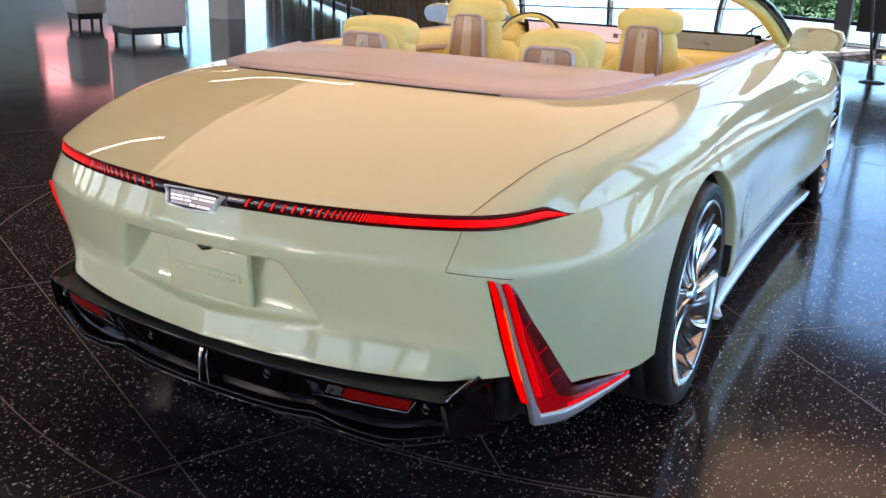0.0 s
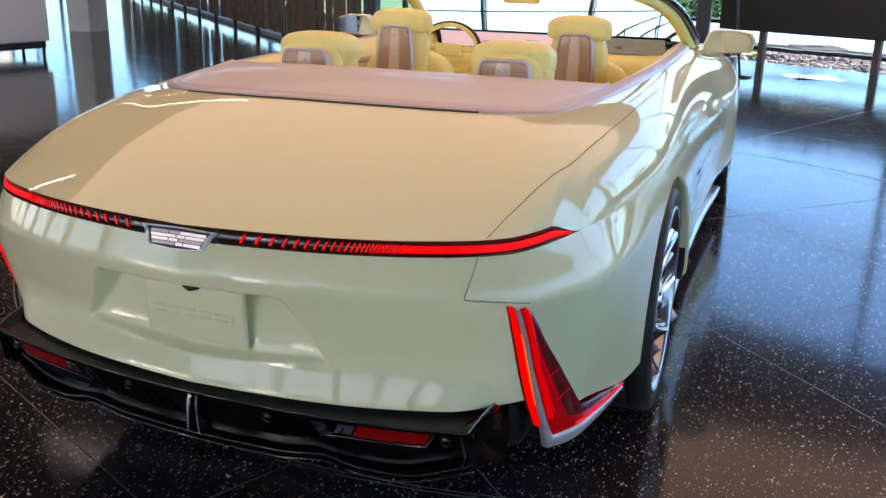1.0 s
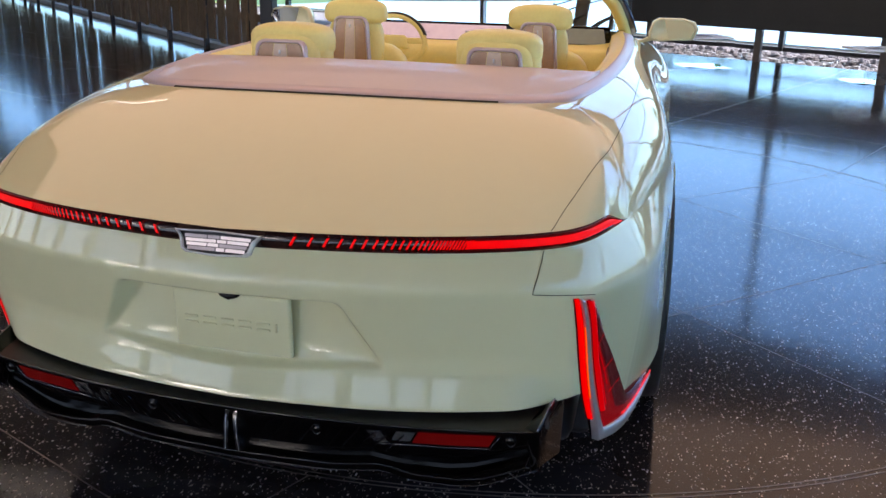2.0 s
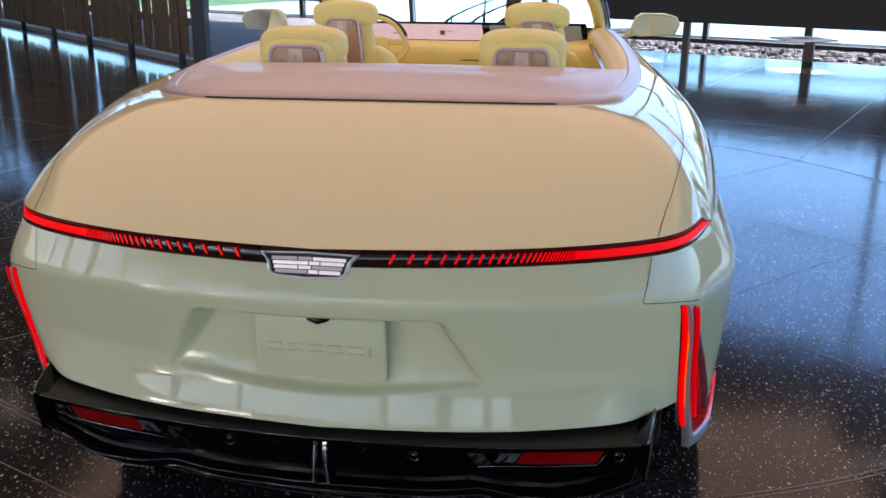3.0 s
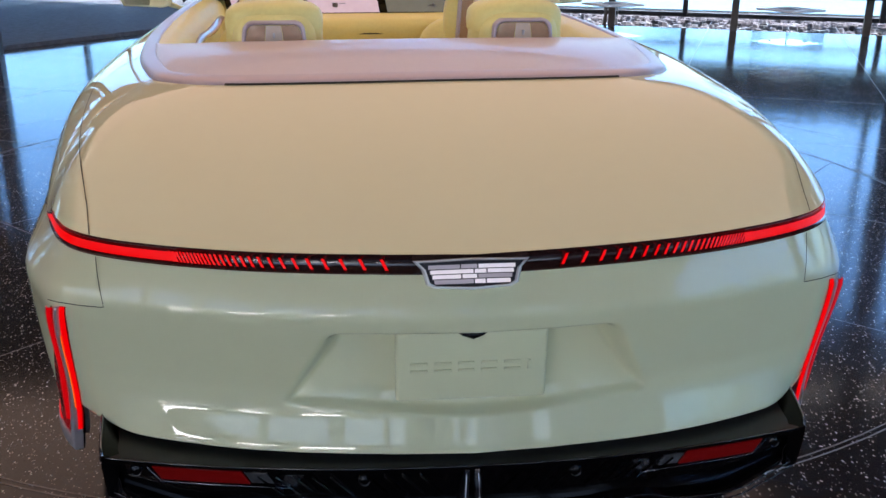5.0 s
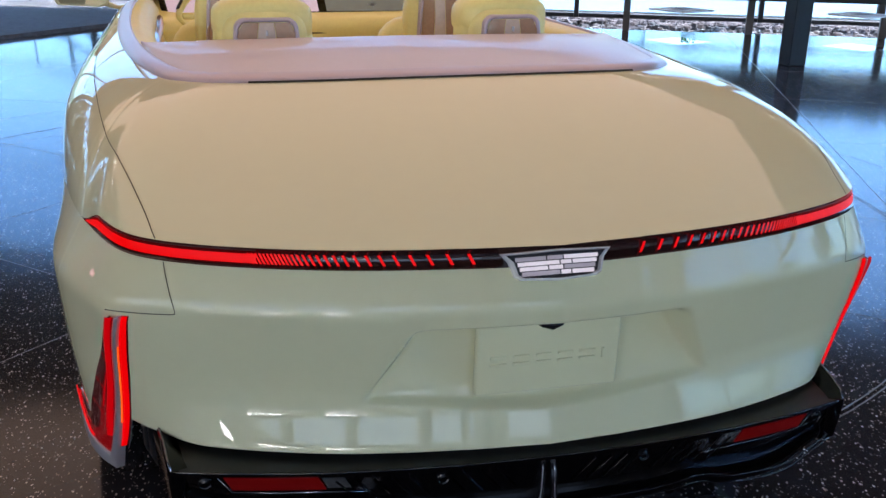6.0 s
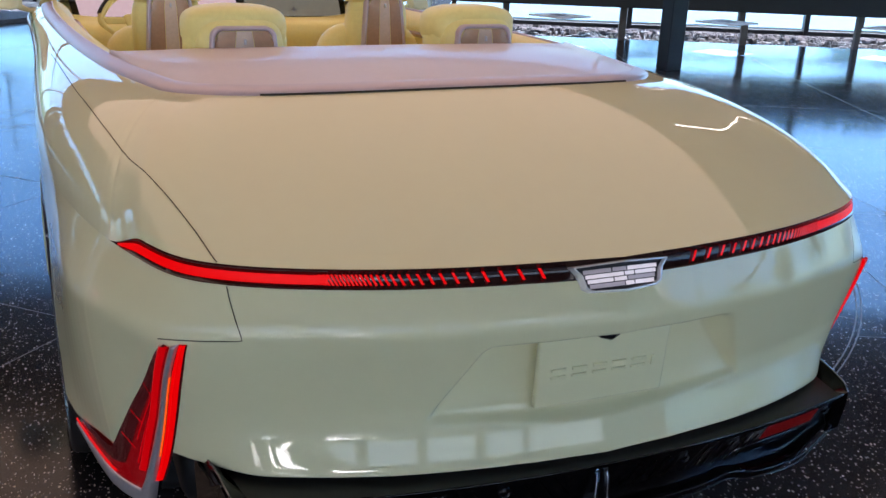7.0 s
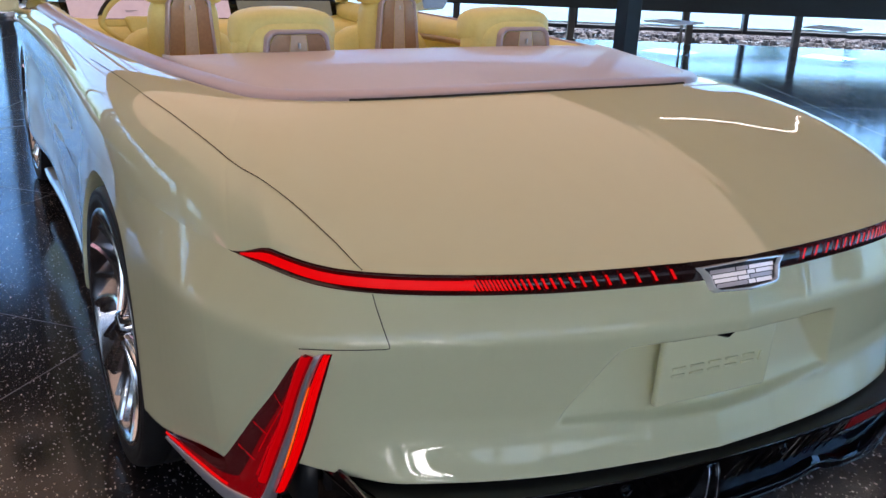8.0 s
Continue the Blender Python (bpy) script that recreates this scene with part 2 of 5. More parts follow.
car = thing("convertible_car", "cream two-door convertible with lavender tonneau and yellow leather seats, roof down", "car")
STEPS = [i * 0.25 for i in range(8 * PER)] + [2.0 * PER + i * 0.5 for i in range(2 * (NRING - 1) - 4 * PER)]
bm = bmesh.new()
rows = []
LOW = 88
for k in range(LOW + 1):
    f = k / LOW
    rows.append([skin(s, hem(s) * (1 - f) + bar_low(s) * f) for s in STEPS])
low_rows = both(rows)
grid(bm, low_rows)
# the turned-in hem
hem_rows = both([[skin(s, hem(s)) for s in STEPS], [skin(s, hem(s), -0.012) + Vector((0, 0, -0.006)) for s in STEPS], [skin(s, hem(s), -0.05) for s in STEPS]])
grid(bm, hem_rows, flip=True)
bmesh.ops.remove_doubles(bm, verts=bm.verts, dist=1e-5)
lower_body = part("lower_body", bm, PAINT, car, "glossy pale cream painted tail and flanks")
bm = bmesh.new()
grid(bm, both([[cap_skin(s, k / 18) for s in STEPS] for k in range(19)]))
bmesh.ops.remove_doubles(bm, verts=bm.verts, dist=1e-5)
deck = part("deck", bm, PAINT, car, "glossy pale cream boot lid, shoulders and bonnet")

# ---- car: seams ----
def ribbon(bm, pts, normals, width, lift=0.0020):
    """A flat strip along points of a surface."""
    rows = []
    for i, p in enumerate(pts):
        d = (pts[min(i + 1, len(pts) - 1)] - pts[max(i - 1, 0)]).normalized()
        a = d.cross(normals[i]).normalized() * width / 2
        rows.append([p - a + normals[i] * lift, p + a + normals[i] * lift])
    grid(bm, rows)


def mirrored(p):
    return Vector((-p.x, p.y, p.z))


def side_of(p, sx):
    return p if sx > 0 else mirrored(p)


def skin_normal(s, z):
    a = skin(s + 0.5, z) - skin(s - 0.5, z)
    b = skin(s, z + 0.01) - skin(s, z - 0.01)
    return a.cross(b).normalized()


from mathutils.bvhtree import BVHTree
deck_tree = BVHTree.FromPolygons([v.co[:] for v in deck.data.vertices], [p.vertices[:] for p in deck.data.polygons])


def on_deck(x, y):
    hit = deck_tree.ray_cast(Vector((x, y, 2.0)), Vector((0, 0, -1)))
    n = hit[1] if hit[1].z > 0 else -hit[1]
    return hit[0], n


LID_SEAM = catmull([(0.7325, 0.045), (0.738, 0.065), (0.752, 0.125), (0.774, 0.205), (0.802, 0.320), (0.832, 0.470), (0.854, 0.640), (0.873, 0.850), (0.892, 1.12), (0.912, 1.70)], 12)
for sweep in range(6):
    LID_SEAM[1:-1] = (LID_SEAM[:-2] + LID_SEAM[1:-1] * 2 + LID_SEAM[2:]) / 4
PANEL_SEAM = [(0.716, 0.880), (0.710, 0.86), (0.698, 0.826), (0.688, 0.798), (0.687, 0.791), (0.694, 0.7890), (0.735, 0.784), (0.775, 0.777), (0.795, 0.771)]
for sx in (-1, 1):
    bm = bmesh.new()
    pn = [on_deck(x, y) for x, y in LID_SEAM]
    ribbon(bm, [side_of(p, sx) for p, n in pn], [side_of(n, sx) for p, n in pn], 0.0019)
    pts = [(ring_at_x(x), z) for x, z in PANEL_SEAM]
    ribbon(bm, [side_of(skin(s, z), sx) for s, z in pts], [side_of(skin_normal(s, z), sx) for s, z in pts], 0.0019)
    part("panel_gap", bm, SEAM, car, "thin dark panel gap", False)
    bm = bmesh.new()
    col = [(ring_at_y(2.34 + 0.42 * (0.93 - z)), z) for z in [0.24 + 0.03 * k for k in range(22)]]
    ribbon(bm, [side_of(skin(s, z), sx) for s, z in col], [side_of(skin_normal(s, z), sx) for s, z in col], 0.0026)
    part("door_gap", bm, SEAM, car, "thin dark door gap", False)

# ---- car: light bar, emblem ----
bm = bmesh.new()
bs = [i * 0.5 for i in range(12 * PER + 1)]
grid(bm, both([[skin(s, bar_low(s), 0.0006) for s in bs], [skin(s, bar_low(s) + 0.0015, -0.004) for s in bs], [skin(s, (bar_low(s) + bar_high(s)) / 2, -0.002) for s in bs],
               [skin(s, bar_high(s) - 0.0015, -0.004) for s in bs], [skin(s, bar_high(s), 0.0006) for s in bs]]))
light_bar = part("light_bar", bm, BAR_BLACK, car, "slim glossy black tail light bar with red segments")


def bar_patch(bm, s0, s1, lean=0.0, lo=0.22, hi=0.74, steps=2):
    """A lit piece of the bar between two stations, leaning outward."""
    rows = []
    for k in range(steps + 1):
        s = s0 + (s1 - s0) * k / steps
        r = []
        for f in (lo, (lo + hi) / 2, hi):
            q = s - lean * (f - lo)
            z = bar_low(q) + (bar_high(q) - bar_low(q)) * f
            r.append(skin(q, z, 0.0012 + 0.0012 * math.sin((f - lo) / (hi - lo) * math.pi)))
        rows.append(r)
    return rows


ticks, x, gap = [], 0.165, 0.040
while x < 0.56:
    ticks.append((x, 0.0020 + 0.0011 * min(1.0, gap / 0.04)))
    x += gap
    gap = max(0.0068, gap * 0.90)
for sx in (-1, 1):
    bm = bmesh.new()
    rows = bar_patch(bm, ring_at_x(0.555), 5.72 * PER, lo=0.24, hi=0.70, steps=60)
    # the lit strip narrows and lifts towards the tip
    grid(bm, [[side_of(p, sx) for p in r] for r in rows])
    part("red_strip", bm, RED_LIGHT, light_bar, "glowing solid red light strip")
    for tx, half in ticks:
        bm = bmesh.new()
        grid(bm, [[side_of(p, sx) for p in r] for r in bar_patch(bm, ring_at_x(tx - half), ring_at_x(tx + half), lean=ring_at_x(tx) - ring_at_x(tx + 0.020))])
        part("red_segment", bm, RED_LIGHT, light_bar)
    bm = bmesh.new()
    ticks2 = bar_patch(bm, ring_at_x(0.555), 5.9 * PER, lo=0.86, hi=0.92, steps=60)
    grid(bm, [[side_of(p, sx) for p in r] for r in ticks2])
    part("bar_rib", bm, SHELF_BLACK, light_bar, "fine satin black rib")

emblem = part("emblem", bmesh.new(), CHROME, car, "chrome shield emblem with pale cells")
EM = Matrix.Translation((-0.008, -0.141, 0.882)) @ Matrix.Rotation(radians(-24), 4, "X")


def shield(w_top, w_bot, h, tip, y):
    """Outline of the shield: broad shoulders, drawn-in sides, blunt point."""
    pts = [(-w_top, h / 2), (0, h / 2 + 0.002), (w_top, h / 2), (w_top * 0.86, h * 0.18), (w_bot, -h * 0.36), (w_bot * 0.86, -h / 2), (0, -h / 2 - tip), (-w_bot * 0.86, -h / 2), (-w_bot, -h * 0.36), (-w_top * 0.86, h * 0.18)]
    return [Vector((a, y + 0.10 * abs(a), b)) for a, b in pts]


bm = bmesh.new()
outer, inner = shield(0.110, 0.086, 0.053, 0.005, 0.0), shield(0.099, 0.079, 0.043, 0.004, 0.0)
lift = Vector((0, -0.008, 0))
grid(bm, [[p + Vector((0, 0.02, 0)) for p in outer], outer, [(a * 0.6 + b * 0.4) + lift for a, b in zip(outer, inner)], [a * 0.2 + b * 0.8 + lift for a, b in zip(outer, inner)], [p + Vector((0, 0.004, 0)) for p in inner]], closed=True)
part("emblem_frame", bm, BRIGHT_TRIM, emblem, smooth=False, m=EM)
bm = bmesh.new()
bm.faces.new([bm.verts.new(p + Vector((0, 0.003, 0))) for p in inner])
bmesh.ops.triangulate(bm, faces=bm.faces)
part("emblem_backing", bm, DARK_FRAME, emblem, "dark grey backing", False, EM)
# the cells carry a faint emission that lifts their tone
CELL = material("pale_cell", (0.8, 0.75, 0.76), 0.25, coat=0.5, emit=(0.9, 0.82, 0.84), power=0.13)
CELL_DIM = material("dim_cell", (0.45, 0.40, 0.43), 0.25, coat=0.5, emit=(0.9, 0.82, 0.86), power=0.035)
for row in range(4):
    z1 = 0.0165 - row * 0.0092
    w = 0.083 - row * 0.0035
    cuts = [-1.0, -0.12 + 0.3 * ((row % 2) - 0.5), 0.34 if row % 2 else 0.12, 1.0]
    for a, b in zip(cuts, cuts[1:]):
        bm = bmesh.new()
        zz = z1 - (0.0075 if row < 3 else 0.008)
        for_x = [a * w + 0.0012, b * w - 0.0012]
        rows = [[Vector((x, 0.10 * abs(x) + 0.001, z)) for x in np.linspace(for_x[0], for_x[1], 5)] for z in (zz, z1)]
        rows = [[p + Vector((0, 0.003, 0)) for p in rows[0]], rows[0], rows[1], [p + Vector((0, 0.003, 0)) for p in rows[1]]]
        grid(bm, rows)
        part("emblem_cell", bm, CELL if (row + int(a > 0)) % 3 else CELL_DIM, emblem, "", False, EM)

# ---- car: plate in its recess ----
plate = part("plate", bmesh.new(), PAINT, car, "blank cream plate with raised marks")
bm = bmesh.new()
box(bm, -0.151, 0.151, -0.006, 0.012, -0.0775, 0.0775, 0.008, 4)
PM = Matrix.Translation((0, -0.089, 0.668)) @ Matrix.Rotation(radians(3.5), 4, "X")
part("plate_panel", bm, PAINT, plate, m=PM)
PX = -0.122
for wide in (0.034, 0.034, 0.032, 0.032, 0.034, 0.006):
    bm = bmesh.new()
    for z in ((-0.008, 0.008) if wide > 0.01 else (0.0,)):
        box(bm, PX, PX + wide, -0.0100, -0.004, z - 0.0030 if wide > 0.01 else -0.011, z + 0.0030 if wide > 0.01 else 0.011, 0.0012, 2)
    part("raised_mark", bm, PAINT, plate, m=PM)
    PX += wide + 0.0135
bm = bmesh.new()
tube(bm, [(-0.026, 0, 0), (-0.02, -0.003, -0.001), (0.0, -0.006, -0.002), (0.02, -0.003, -0.001), (0.026, 0, 0)], [0.003, 0.006, 0.011, 0.006, 0.003], 10)
part("reversing_camera", bm, BLACK_GLOSS, car, "small black reversing camera", m=pose(0, -0.100, 0.744))

# ---- car: corner lamps ----
# edges as (station, height), from the top down
RED_IN = [(49.2, 0.772), (51.8, 0.700), (56.0, 0.600), (61.2, 0.500), (66.6, 0.408)]
SILVER_IN = [(51.2, 0.770), (54.8, 0.700), (59.6, 0.600), (64.6, 0.500), (69.8, 0.395)]
SILVER_OUT = [(52.9, 0.764), (56.2, 0.700), (61.2, 0.600), (66.6, 0.500), (71.8, 0.392)]
LENS_OUT = [(55.0, 0.764), (57.2, 0.748), (59.6, 0.722), (65.6, 0.650), (72.2, 0.575), (77.8, 0.500), (82.4, 0.436), (84.6, 0.414), (87.5, 0.400), (91.5, 0.388), (97.4, 0.356)]


def along(rows, f):
    """The place at a fraction of a smooth edge."""
    c = catmull(rows, 10)
    q = f * (len(c) - 1)
    i = min(int(q), len(c) - 2)
    return c[i] * (1 - q + i) + c[i + 1] * (q - i)


def edge(rows, n):
    return [along(rows, k / n) for k in range(n + 1)]


def strip_between(a, b, out_a, out_b, cols=4, bulge=0.0):
    rows = []
    for (s0, z0), (s1, z1) in zip(a, b):
        rows.append([skin(s0 + (s1 - s0) * k / cols, z0 + (z1 - z0) * k / cols, out_a + (out_b - out_a) * k / cols + bulge * math.sin(k / cols * math.pi)) for k in range(cols + 1)])
    return rows


NE = 40
silver_in, silver_out, red_in = edge(SILVER_IN, NE), edge(SILVER_OUT, NE), edge(RED_IN, NE)
# the edging turns a mitred corner and runs forward as the blade
BLADE_UP = [(73.6, 0.362), (80.0, 0.360), (88.0, 0.357), (97.6, 0.350)]
BLADE_LOW = [(71.6, 0.332), (79.0, 0.326), (88.0, 0.329), (98.2, 0.337)]
blade_up, blade_low = edge(BLADE_UP, 24), edge(BLADE_LOW, 24)
lens_out = edge(LENS_OUT, 60)
elbow = [along(SILVER_OUT, k / 36) for k in range(37)] + [along(BLADE_UP, k / 24) for k in range(25)]
elbow = [elbow[round(k * (len(elbow) - 1) / 60)] for k in range(61)]
STRIP_GREY = material("satin_silver_edging", (0.52, 0.50, 0.53), 0.28, 0.5, 0.5, vary=0.05)
LENS_BRIGHT = material("lit_red_lens", (0.10, 0.002, 0.004), 0.15, coat=0.7, vary=0.3, size=20, emit=(1.0, 0.003, 0.01), power=0.045)
LENS_DARK = material("smoked_red_lens", (0.060, 0.012, 0.014), 0.08, coat=0.8, vary=0.3, size=16, emit=(1.0, 0.02, 0.03), power=0.006)
RED_SIDE = material("side_red_light", (0.2, 0.002, 0.003), 0.3, emit=(1.0, 0.001, 0.004), power=0.125, spec=0.12)
RED_DIM = material("dim_red_light", (0.2, 0.003, 0.004), 0.25, emit=(1.0, 0.002, 0.01), power=0.10)
for sx in (-1, 1):
    lamp = part("corner_lamp", bmesh.new(), RED_LENS, car, "tall red corner tail lamp with silver edging")

    def lay(name, rows, mat, label="", smooth=True):
        b = bmesh.new()
        grid(b, [[side_of(p, sx) for p in r] for r in rows])
        return part(name, b, mat, lamp, label, smooth)

    def beside(d):
        """A line that keeps a distance from the silver edging: outside it, then above the blade."""
        return [np.array((p[0] + d * (1 - smooth01(i, 33, 37)), p[1] + 0.0065 * d * smooth01(i, 31, 37))) for i, p in enumerate(elbow)]

    def mixed(a, b, f):
        return [p * (1 - f) + q * f for p, q in zip(a, b)]

    lay("red_tube", strip_between(mixed(red_in, silver_in, 0.20), mixed(red_in, silver_in, 0.62), 0.001, 0.001, 8, 0.007), RED_LIGHT, "glowing red light tube")
    lay("red_tube", strip_between(mixed(red_in, silver_in, 0.64), mixed(red_in, silver_in, 0.88), 0.001, 0.001, 8, 0.004), RED_LIGHT, "glowing red light tube")
    lay("tube_bed", strip_between(red_in, silver_in, 0.0008, 0.0008, 4), RED_LENS, "dark red bed")
    amber = [(s, z) for s, z in silver_in if 0.46 < z < 0.70]
    lay("orange_line", strip_between([(s - 0.32, z) for s, z in amber], [(s - 0.05, z) for s, z in amber], 0.0030, 0.0052, 2, 0.0004), AMBER_LIGHT, "thin orange light line")
    # silver edging and blade in one piece
    bm = bmesh.new()
    rows = []
    pairs = list(zip(silver_in, silver_out)) + list(zip(blade_low, blade_up))
    for i, (p, q) in enumerate(pairs):
        h = 0.009 + 0.004 * smooth01(i, NE - 12, NE + 1) * smooth01(i, NE + 26, NE + 14)
        e = 0.14
        a, d = p * (1 - e) + q * e, p * e + q * (1 - e)
        rows.append([side_of(v, sx) for v in (skin(p[0], p[1], -0.008), skin(p[0], p[1], h - 0.003), skin(a[0], a[1], h), skin(d[0], d[1], h), skin(q[0], q[1], h - 0.003), skin(q[0], q[1], -0.03))])
    vv = [[bm.verts.new(v) for v in r] for r in rows]
    for r0, r1 in zip(vv, vv[1:]):
        for j in range(5):
            bm.faces.new((r0[j], r0[j + 1], r1[j + 1], r1[j]))
    bm.faces.new(vv[0][::-1])
    bm.faces.new(vv[-1])
    bmesh.ops.split_edges(bm, edges=[e for e in bm.edges if len(e.link_faces) == 2 and e.calc_face_angle() > 0.6])
    part("silver_edge", bm, STRIP_GREY, lamp, "satin silver edging that turns into a blade")
    # lens, brighter beside the edging, smoked outside
    mid = mixed(elbow, lens_out, 0.58)
    lay("lit_lens", strip_between([p for p in elbow], mid, 0.0075, 0.0045, 6, 0.001), LENS_BRIGHT, "glowing red part of the lens")
    lay("smoked_lens", strip_between(mid, lens_out, 0.0045, 0.0008, 8, 0.001), LENS_DARK, "smoked dark red lens")
    lay("red_tube", strip_between(beside(0.5)[:34], beside(2.6)[:34], 0.0090, 0.0085, 6, 0.0060), RED_SIDE, "glowing red light tube")
    lay("red_tube", strip_between(beside(0.6)[46:], beside(1.8)[46:], 0.0078, 0.007, 6, 0.003), RED_LIGHT, "glowing red light tube")
    lay("red_line", strip_between(mixed(elbow, lens_out, 0.26)[:34], mixed(elbow, lens_out, 0.31)[:34], 0.0082, 0.008, 2, 0.0012), RED_DIM, "thin red light line")
    lay("red_line", strip_between(mixed(elbow, lens_out, 0.44)[:30], mixed(elbow, lens_out, 0.47)[:30], 0.0068, 0.0066, 2, 0.0012), RED_DIM, "thin red light line")
    # faint bars across the lens
    for k in (11, 18, 25, 31):
        rows = []
        for c in range(7):
            f = 0.30 + 0.62 * c / 6
            p, q = elbow[k] * (1 - f) + lens_out[k] * f, elbow[k + 1] * (1 - f) + lens_out[k + 1] * f
            o = 0.0085 - 0.0062 * f
            rows.append([skin(p[0], p[1], o), skin(p[0], p[1] + 0.0045, o)])
        lay("red_bar", rows, RED_DIM)
    web = edge([(66.0, 0.47), (74.0, 0.45), (84.0, 0.43), (97.0, 0.40)], 24)
    lay("black_web", strip_between(blade_low, web, -0.010, -0.012, 4), BLACK_GLOSS, "black web behind the blade")

# ---- car: black diffuser ----
diffuser = part("diffuser", bmesh.new(), BLACK_GLOSS, car, "gloss black rear diffuser")


def lip_y(x):
    return -0.138 + 0.094 * (abs(x) / 0.745) ** 2.2


def facets(bm, lines):
    """Bands between neighbouring lines, with hard edges between them."""
    for row in grid(bm, both(lines), flip=True):
        for a, b in zip(row, row[1:]):
            bm.edges.get((a, b)).smooth = False


xs = np.linspace(0, 0.745, 60)
bm = bmesh.new()
rows = []
for x in xs:
    e = skin(ring_at_x(x * 1.05), 0.478)
    rows.append([Vector((x, lip_y(x) + 0.002, 0.468)), Vector((x, lip_y(x) + 0.010, 0.4700)), Vector((e.x, e.y + 0.012, 0.472)), Vector((e.x, e.y + 0.06, 0.472))])
grid(bm, both(list(map(list, zip(*rows)))))
part("diffuser_shelf", bm, SHELF_GREY, diffuser, "satin charcoal shelf")


def lip_low(x):
    """Height of the splitter's lower edge: level, a raised flank, a lowered block, a swept-up end."""
    return float(np.interp(abs(x), [0.0, 0.25, 0.36, 0.44, 0.56, 0.62, 0.745], [0.318, 0.320, 0.330, 0.316, 0.310, 0.316, 0.352]))


def lip_out(x):
    """How far the splitter's nose stands forward."""
    return float(np.interp(abs(x), [0.0, 0.30, 0.40, 0.46, 0.60, 0.745], [0.014, 0.016, 0.022, 0.010, 0.008, 0.020]))


BEAD_BLACK = material("polished_black_edge", (0.01, 0.01, 0.012), 0.12, 0.0, 1.0, vary=0.05)
PROFILE = []
for x in xs:
    y, zl, o = lip_y(x), lip_low(x), lip_out(x)
    PROFILE.append([Vector((x * (1 - 0.05 * smooth01(z, 0.455, 0.345)), y + a, z)) for a, z in ((0.004, 0.4685), (0.0, 0.466), (0.0005, 0.4585), (0.012, 0.4535), (0.014, 0.450), (0.036, zl + 0.044), (0.034, zl + 0.034), (o + 0.004, zl + 0.026), (o, zl + 0.022), (o + 0.002, zl + 0.008), (o + 0.010, zl), (0.12, zl - 0.004), (0.5, zl - 0.03))])
bm = bmesh.new()
facets(bm, list(map(list, zip(*PROFILE))))
part("diffuser_body", bm, BLACK_GLOSS, diffuser)
# beads added along shelf and lip, rounded to catch a highlight line
for name, at in (("shelf_bead", lambda x: (0.0015, 0.4655)), ("lip_bead", lambda x: (lip_out(x) + 0.001, lip_low(x) + 0.022)), ("lip_bead", lambda x: (lip_out(x) + 0.007, lip_low(x) + 0.001))):
    bm = bmesh.new()
    tube(bm, [Vector((x, lip_y(x) + at(x)[0], at(x)[1])) for x in np.linspace(-0.744, 0.744, 90)], 0.0018, 6)
    part(name, bm, BEAD_BLACK, diffuser, "thin black bead added to catch a highlight along the edge")
# a faint red emission is added; the reflector itself is no lamp
DIM_RED = material("red_reflector_faint_glow", (0.075, 0.002, 0.002), 0.3, coat=0.5, vary=0.2, size=30, emit=(0.35, 0.0, 0.0), power=0.035)
TRIM_DARK = material("dark_chrome_trim", (0.25, 0.25, 0.27), 0.15, 1.0, vary=0.1)
PRISM = material("smoked_prism", (0.035, 0.036, 0.04), 0.2, 0.2, 1.0, vary=0.5, size=60)
CLEAR_BLOCK = material("clear_lamp_block", (0.07, 0.072, 0.078), 0.15, 0.2, 1.0, vary=0.4, size=40)
